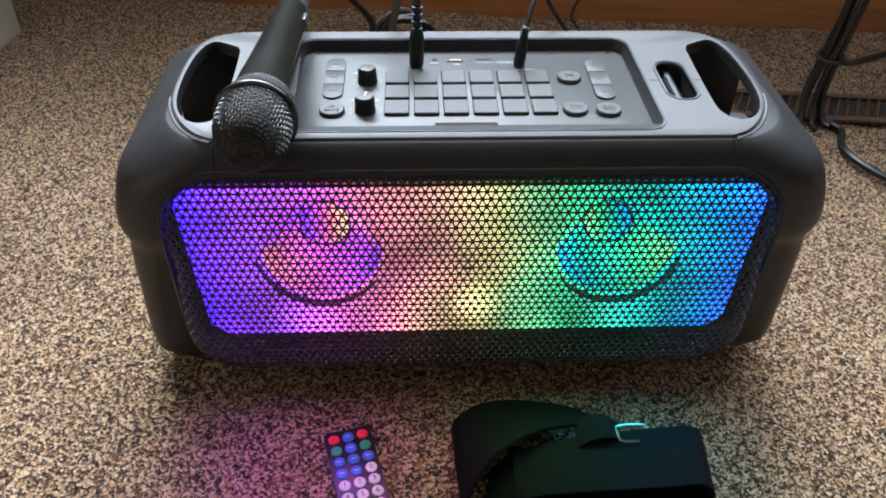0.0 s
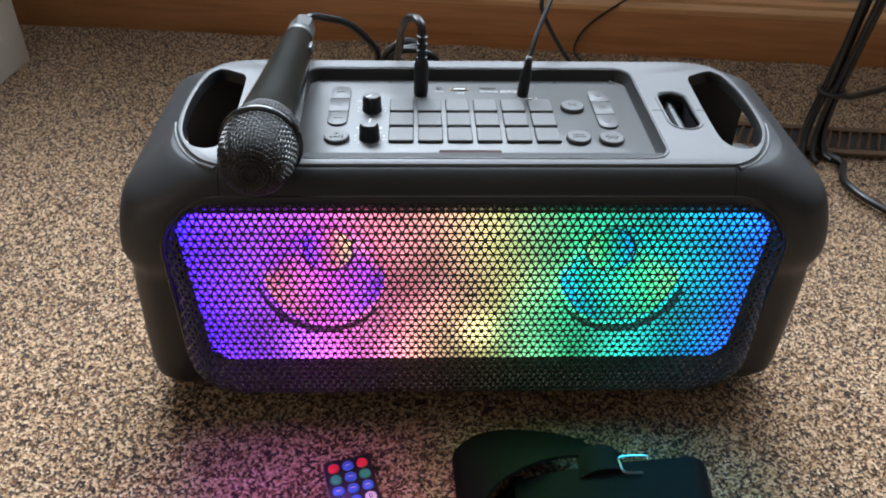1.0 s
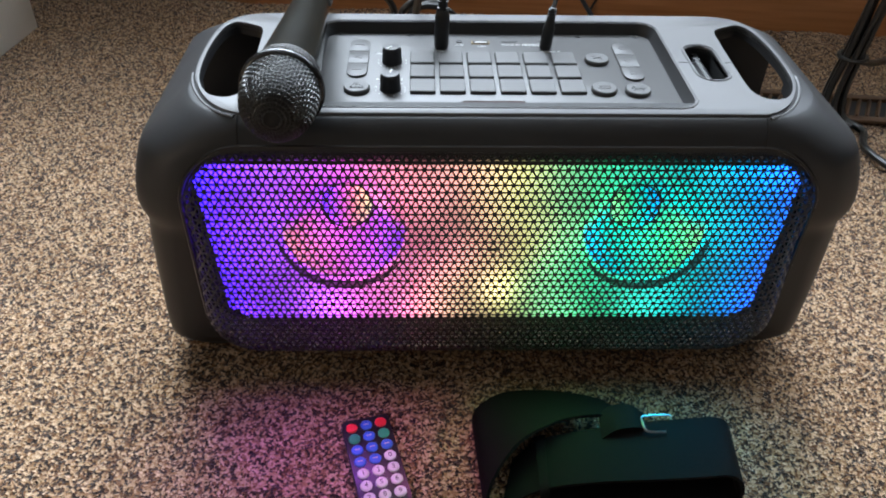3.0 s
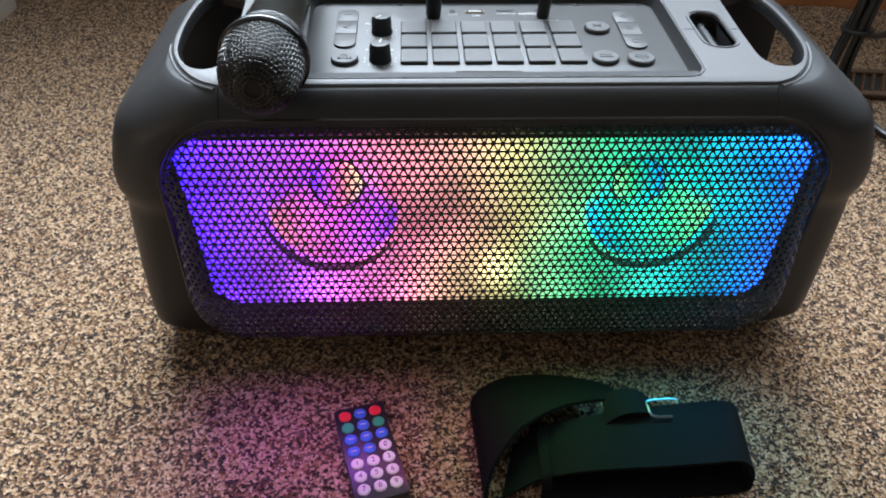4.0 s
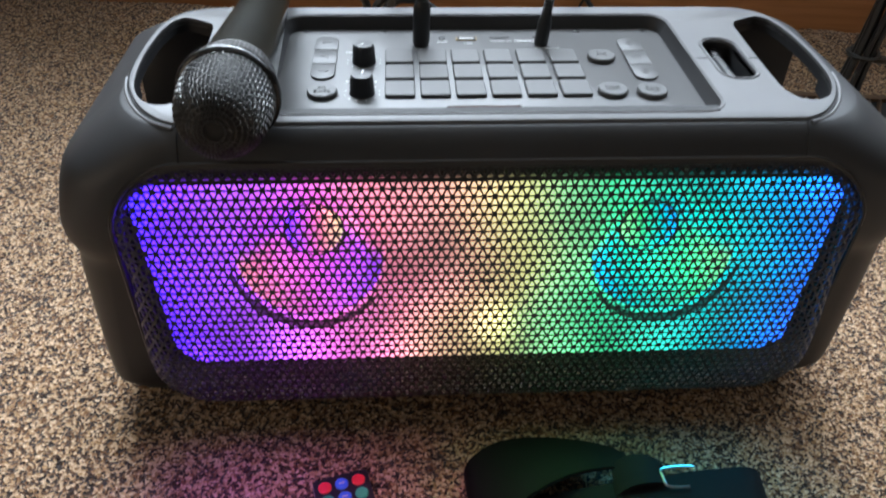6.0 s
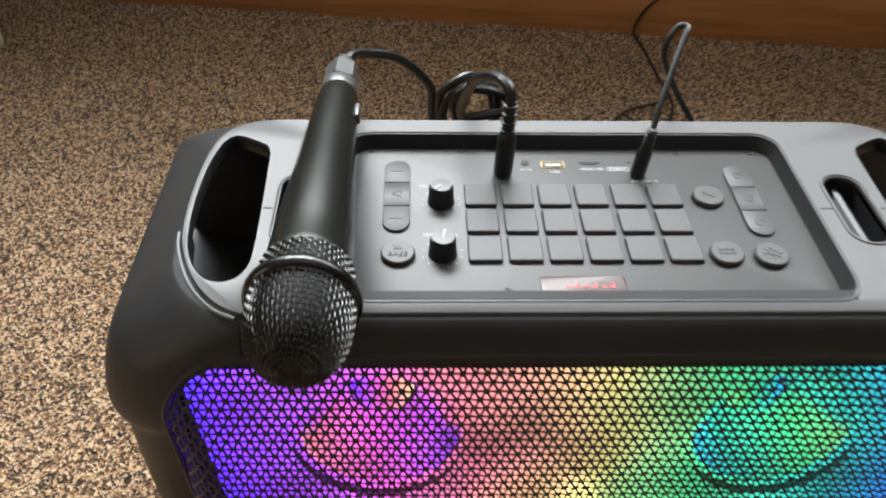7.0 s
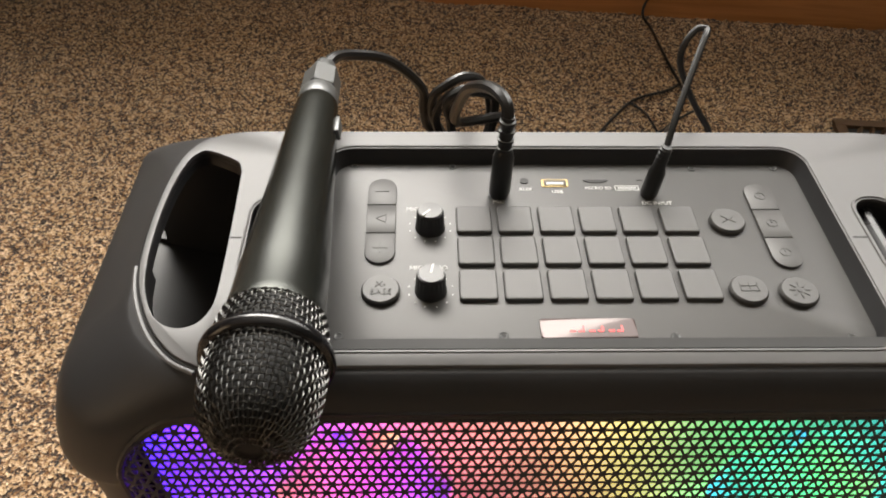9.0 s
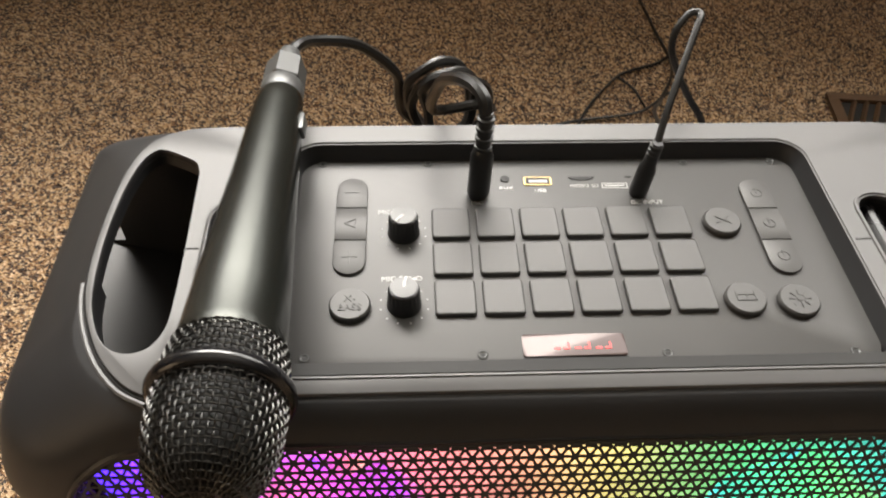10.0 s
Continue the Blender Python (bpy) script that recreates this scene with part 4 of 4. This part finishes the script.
plug("jack_plug", (-0.0393, 0.1410, PANEL_Z), (-0.0380, 0.1402, 0.306), ([(0.0050, 0), (0.0058, 0.06), (0.0057, 0.50), (0.0046, 0.58), (0.0038, 0.60), (0.0032, 1.0)], 4, 0.0044), "black jack plug standing in the microphone socket")
plug("power_plug", (0.0425, 0.1412, PANEL_Z), (0.0458, 0.1408, 0.287), ([(0.0044, 0), (0.0048, 0.08), (0.0046, 0.50), (0.0036, 0.60), (0.0026, 1.0)], 5, 0.0034), "black barrel plug standing in the power socket")
cable("power_cable", [(0.0456, 0.1408, 0.284), (0.0510, 0.1530, 0.2970), (0.0605, 0.1720, 0.3120), (0.0680, 0.1870, 0.3215), (0.0712, 0.1945, 0.3240), (0.0665, 0.1965, 0.3232), (0.0602, 0.1925, 0.3160), (0.0605, 0.1915, 0.3050), (0.0690, 0.1940, 0.2880),
                      (0.0815, 0.1995, 0.2680), (0.0925, 0.2040, 0.2520), (0.104, 0.216, 0.225), (0.122, 0.280, 0.160), (0.150, 0.420, 0.090), (0.200, 0.540, 0.018), (0.234, 0.620, 0.003), (0.231, 0.700, 0.003), (0.228, 0.770, 0.003), (0.222, 0.812, 0.010), (0.240, 0.818, 0.045), (0.285, 0.812, 0.085), (0.34, 0.804, 0.13), (0.41, 0.796, 0.25), (0.43, 0.79, 0.55)], 0.0019, "thin black power cable looping over the speaker")
cable("loose_cable", [(0.234, 0.640, 0.004), (0.214, 0.625, 0.004), (0.172, 0.607, 0.003), (0.142, 0.572, 0.003), (0.120, 0.540, 0.003), (0.10, 0.50, 0.003)], 0.0018, "thin black cable lying on the carpet", "loose cables behind the speaker")
cable("loose_cable", [(0.240, 0.585, 0.004), (0.212, 0.565, 0.003), (0.175, 0.535, 0.003), (0.10, 0.520, 0.003), (0.05, 0.50, 0.003)], 0.0016, "thin black cable lying on the carpet", "loose cables behind the speaker")
cable("loose_cable", [(0.166, 0.602, 0.003), (0.180, 0.578, 0.003), (0.186, 0.545, 0.003)], 0.0015, "thin black cable lying on the carpet", "loose cables behind the speaker")


# hanging bundle of cables beside the vent
rnd = random.Random(7)
for i in range(6):
    dx, dy = 0.011 * math.cos(i * 1.05 + 0.3), 0.011 * math.sin(i * 1.05 + 0.3)
    w = rnd.uniform(-0.006, 0.006)
    end = [(0.494 + dx * 1.1, 0.492 + dy * 0.9, 0.040), (0.490 + dx * 1.5, 0.474 + dy, 0.010), (0.500 + dx * 2, 0.44 + dy * 2, 0.006)]
    if i == 0:
        end += [(0.505, 0.400, 0.006), (0.530, 0.335, 0.006), (0.60, 0.27, 0.006), (0.74, 0.20, 0.006)]
    elif i == 1:
        end = [(0.514, 0.505, 0.085), (0.545, 0.530, 0.062), (0.600, 0.575, 0.045), (0.70, 0.63, 0.035), (0.85, 0.68, 0.02)]
    else:
        end[-1] = (0.490 + dx * 2.2, 0.470 + dy * 2.2, 0.007)
    cable("hanging_cable", [(0.640 + dx * 1.6 + w, 0.575 + dy, 0.95), (0.590 + dx * 1.7, 0.55 + dy * 1.4, 0.60), (0.546 + dx * 1.6 + w, 0.520 + dy, 0.32), (0.524 + dx + w, 0.508 + dy, 0.20), (0.506 + dx * 0.9, 0.500 + dy * 0.8, 0.10)] + end,
          0.0048 if i < 4 else 0.0036, "thick black cable hanging in a bundle to the carpet", "cables of the hanging bundle")
tie = [Vector((0.5040 + 0.0175 * math.cos(a * math.pi / 8), 0.5 + 0.0175 * math.sin(a * math.pi / 8), 0.085)) for a in range(17)]
solo("cable_tie", tube(tie, 0.003, 6, steps=0), M_CABLE, Matrix(), "black tie round the hanging cables", "cable tie")


# ---------------------------------------------------------------- remote control and strap on the carpet
def remote_control():
    r = thing("remote_control", pose(-0.1015, -0.0240, 0.0015, 0, 0, 15), "small black remote control with coloured round keys", "remote control")
    part("body", slab(round_rect(-0.0195, 0.0195, -0.086, 0.0, 0.0035, 4), 0, 0.0065, 0.0012), M_REMOTE, r)
    keys = ["rbr", "gbg", "bbb", "bbw", "www", "www", "www"]
    digits = ["", "", "", "  0", "123", "456", "789"]
    mats = {"r": M_RED, "g": M_GREEN, "b": M_BLUE, "w": M_WHITE}
    names = {"r": "red key", "g": "green key", "b": "blue key", "w": "white number key"}
    for j, row in enumerate(keys):
        for i, k in enumerate(row):
            x, y = (i - 1) * 0.0118, -0.0085 - j * 0.0112
            part("key", turned([(0.0047, 0), (0.0047, 0.0010), (0.0038, 0.0017), (0.0001, 0.0019)], 20, m=pose(x, y, 0.0062)), mats[k], r, names[k])
            if len(digits[j]) > i and digits[j][i] != " ":
                letters(digits[j][i], 0.0058, M_GREYPRINT, pose(x, y, 0.0080), r, "digit")
            elif k == "b":
                part("mark", box_mesh(x - 0.0020, x + 0.0020, y - 0.0004, y + 0.0004, 0.0079, 0.0083), M_PRINT, r)
    return r


remote_control()

strap = thing("shoulder_strap", Matrix(), "folded black nylon shoulder strap with a metal buckle", "strap")
part("back_fold", ribbon([((0.100, -0.046, 0.030), (0.104, -0.034, 0.024)), ((0.082, -0.047, 0.036), (0.090, -0.024, 0.026)), ((0.052, -0.055, 0.040), (0.070, -0.017, 0.026)), ((0.024, -0.070, 0.040), (0.040, -0.011, 0.024)),
                          ((0.008, -0.084, 0.034), (0.012, -0.012, 0.022)), ((-0.004, -0.100, 0.024), (-0.008, -0.022, 0.018)), ((-0.008, -0.112, 0.012), (-0.013, -0.030, 0.010)), ((-0.006, -0.114, 0.001), (-0.009, -0.034, 0.001))], 0.0014), M_STRAP, strap, "wide arched fold of the strap")
part("front_fold", ribbon([((0.004, -0.108, 0.006), (0.016, -0.066, 0.006)), ((0.034, -0.100, 0.016), (0.036, -0.058, 0.020)), ((0.070, -0.100, 0.024), (0.072, -0.055, 0.028)), ((0.110, -0.101, 0.028), (0.112, -0.052, 0.032)),
                           ((0.150, -0.101, 0.031), (0.155, -0.050, 0.035)), ((0.170, -0.100, 0.031), (0.176, -0.050, 0.035)), ((0.180, -0.102, 0.024), (0.184, -0.053, 0.027)), ((0.182, -0.104, 0.012), (0.186, -0.056, 0.013)),
                           ((0.172, -0.107, 0.004), (0.178, -0.060, 0.004)), ((0.100, -0.110, 0.003), (0.110, -0.066, 0.003)), ((0.030, -0.112, 0.002), (0.040, -0.072, 0.002))], 0.0014), M_STRAP, strap, "wide front fold of the strap")
part("keeper", ribbon([((0.032, -0.104, 0.010), (0.039, -0.104, 0.011)), ((0.032, -0.100, 0.019), (0.039, -0.100, 0.0205)), ((0.032, -0.078, 0.0215), (0.039, -0.078, 0.023)), ((0.033, -0.058, 0.0235), (0.040, -0.058, 0.025)), ((0.033, -0.054, 0.014), (0.040, -0.054, 0.015))], 0.0009), M_STRAP, strap, "black keeper loop")
part("slider", ribbon([((0.084, -0.064, 0.028), (0.084, -0.044, 0.033)), ((0.094, -0.062, 0.035), (0.094, -0.040, 0.038)), ((0.106, -0.061, 0.037), (0.106, -0.041, 0.040)), ((0.116, -0.060, 0.034), (0.116, -0.046, 0.036))], 0.0026), M_STRAP, strap, "black plastic slider")
bk = [Vector((0.131, -0.0635, 0.0365)), Vector((0.117, -0.0630, 0.0370)), Vector((0.1145, -0.0560, 0.0385)), Vector((0.1160, -0.0500, 0.0385)), Vector((0.1355, -0.0490, 0.0385)), Vector((0.1375, -0.0520, 0.0375))]
part("buckle", tube(bk, 0.0009, 6, steps=4), M_STEEL, strap, "shiny metal slide buckle")
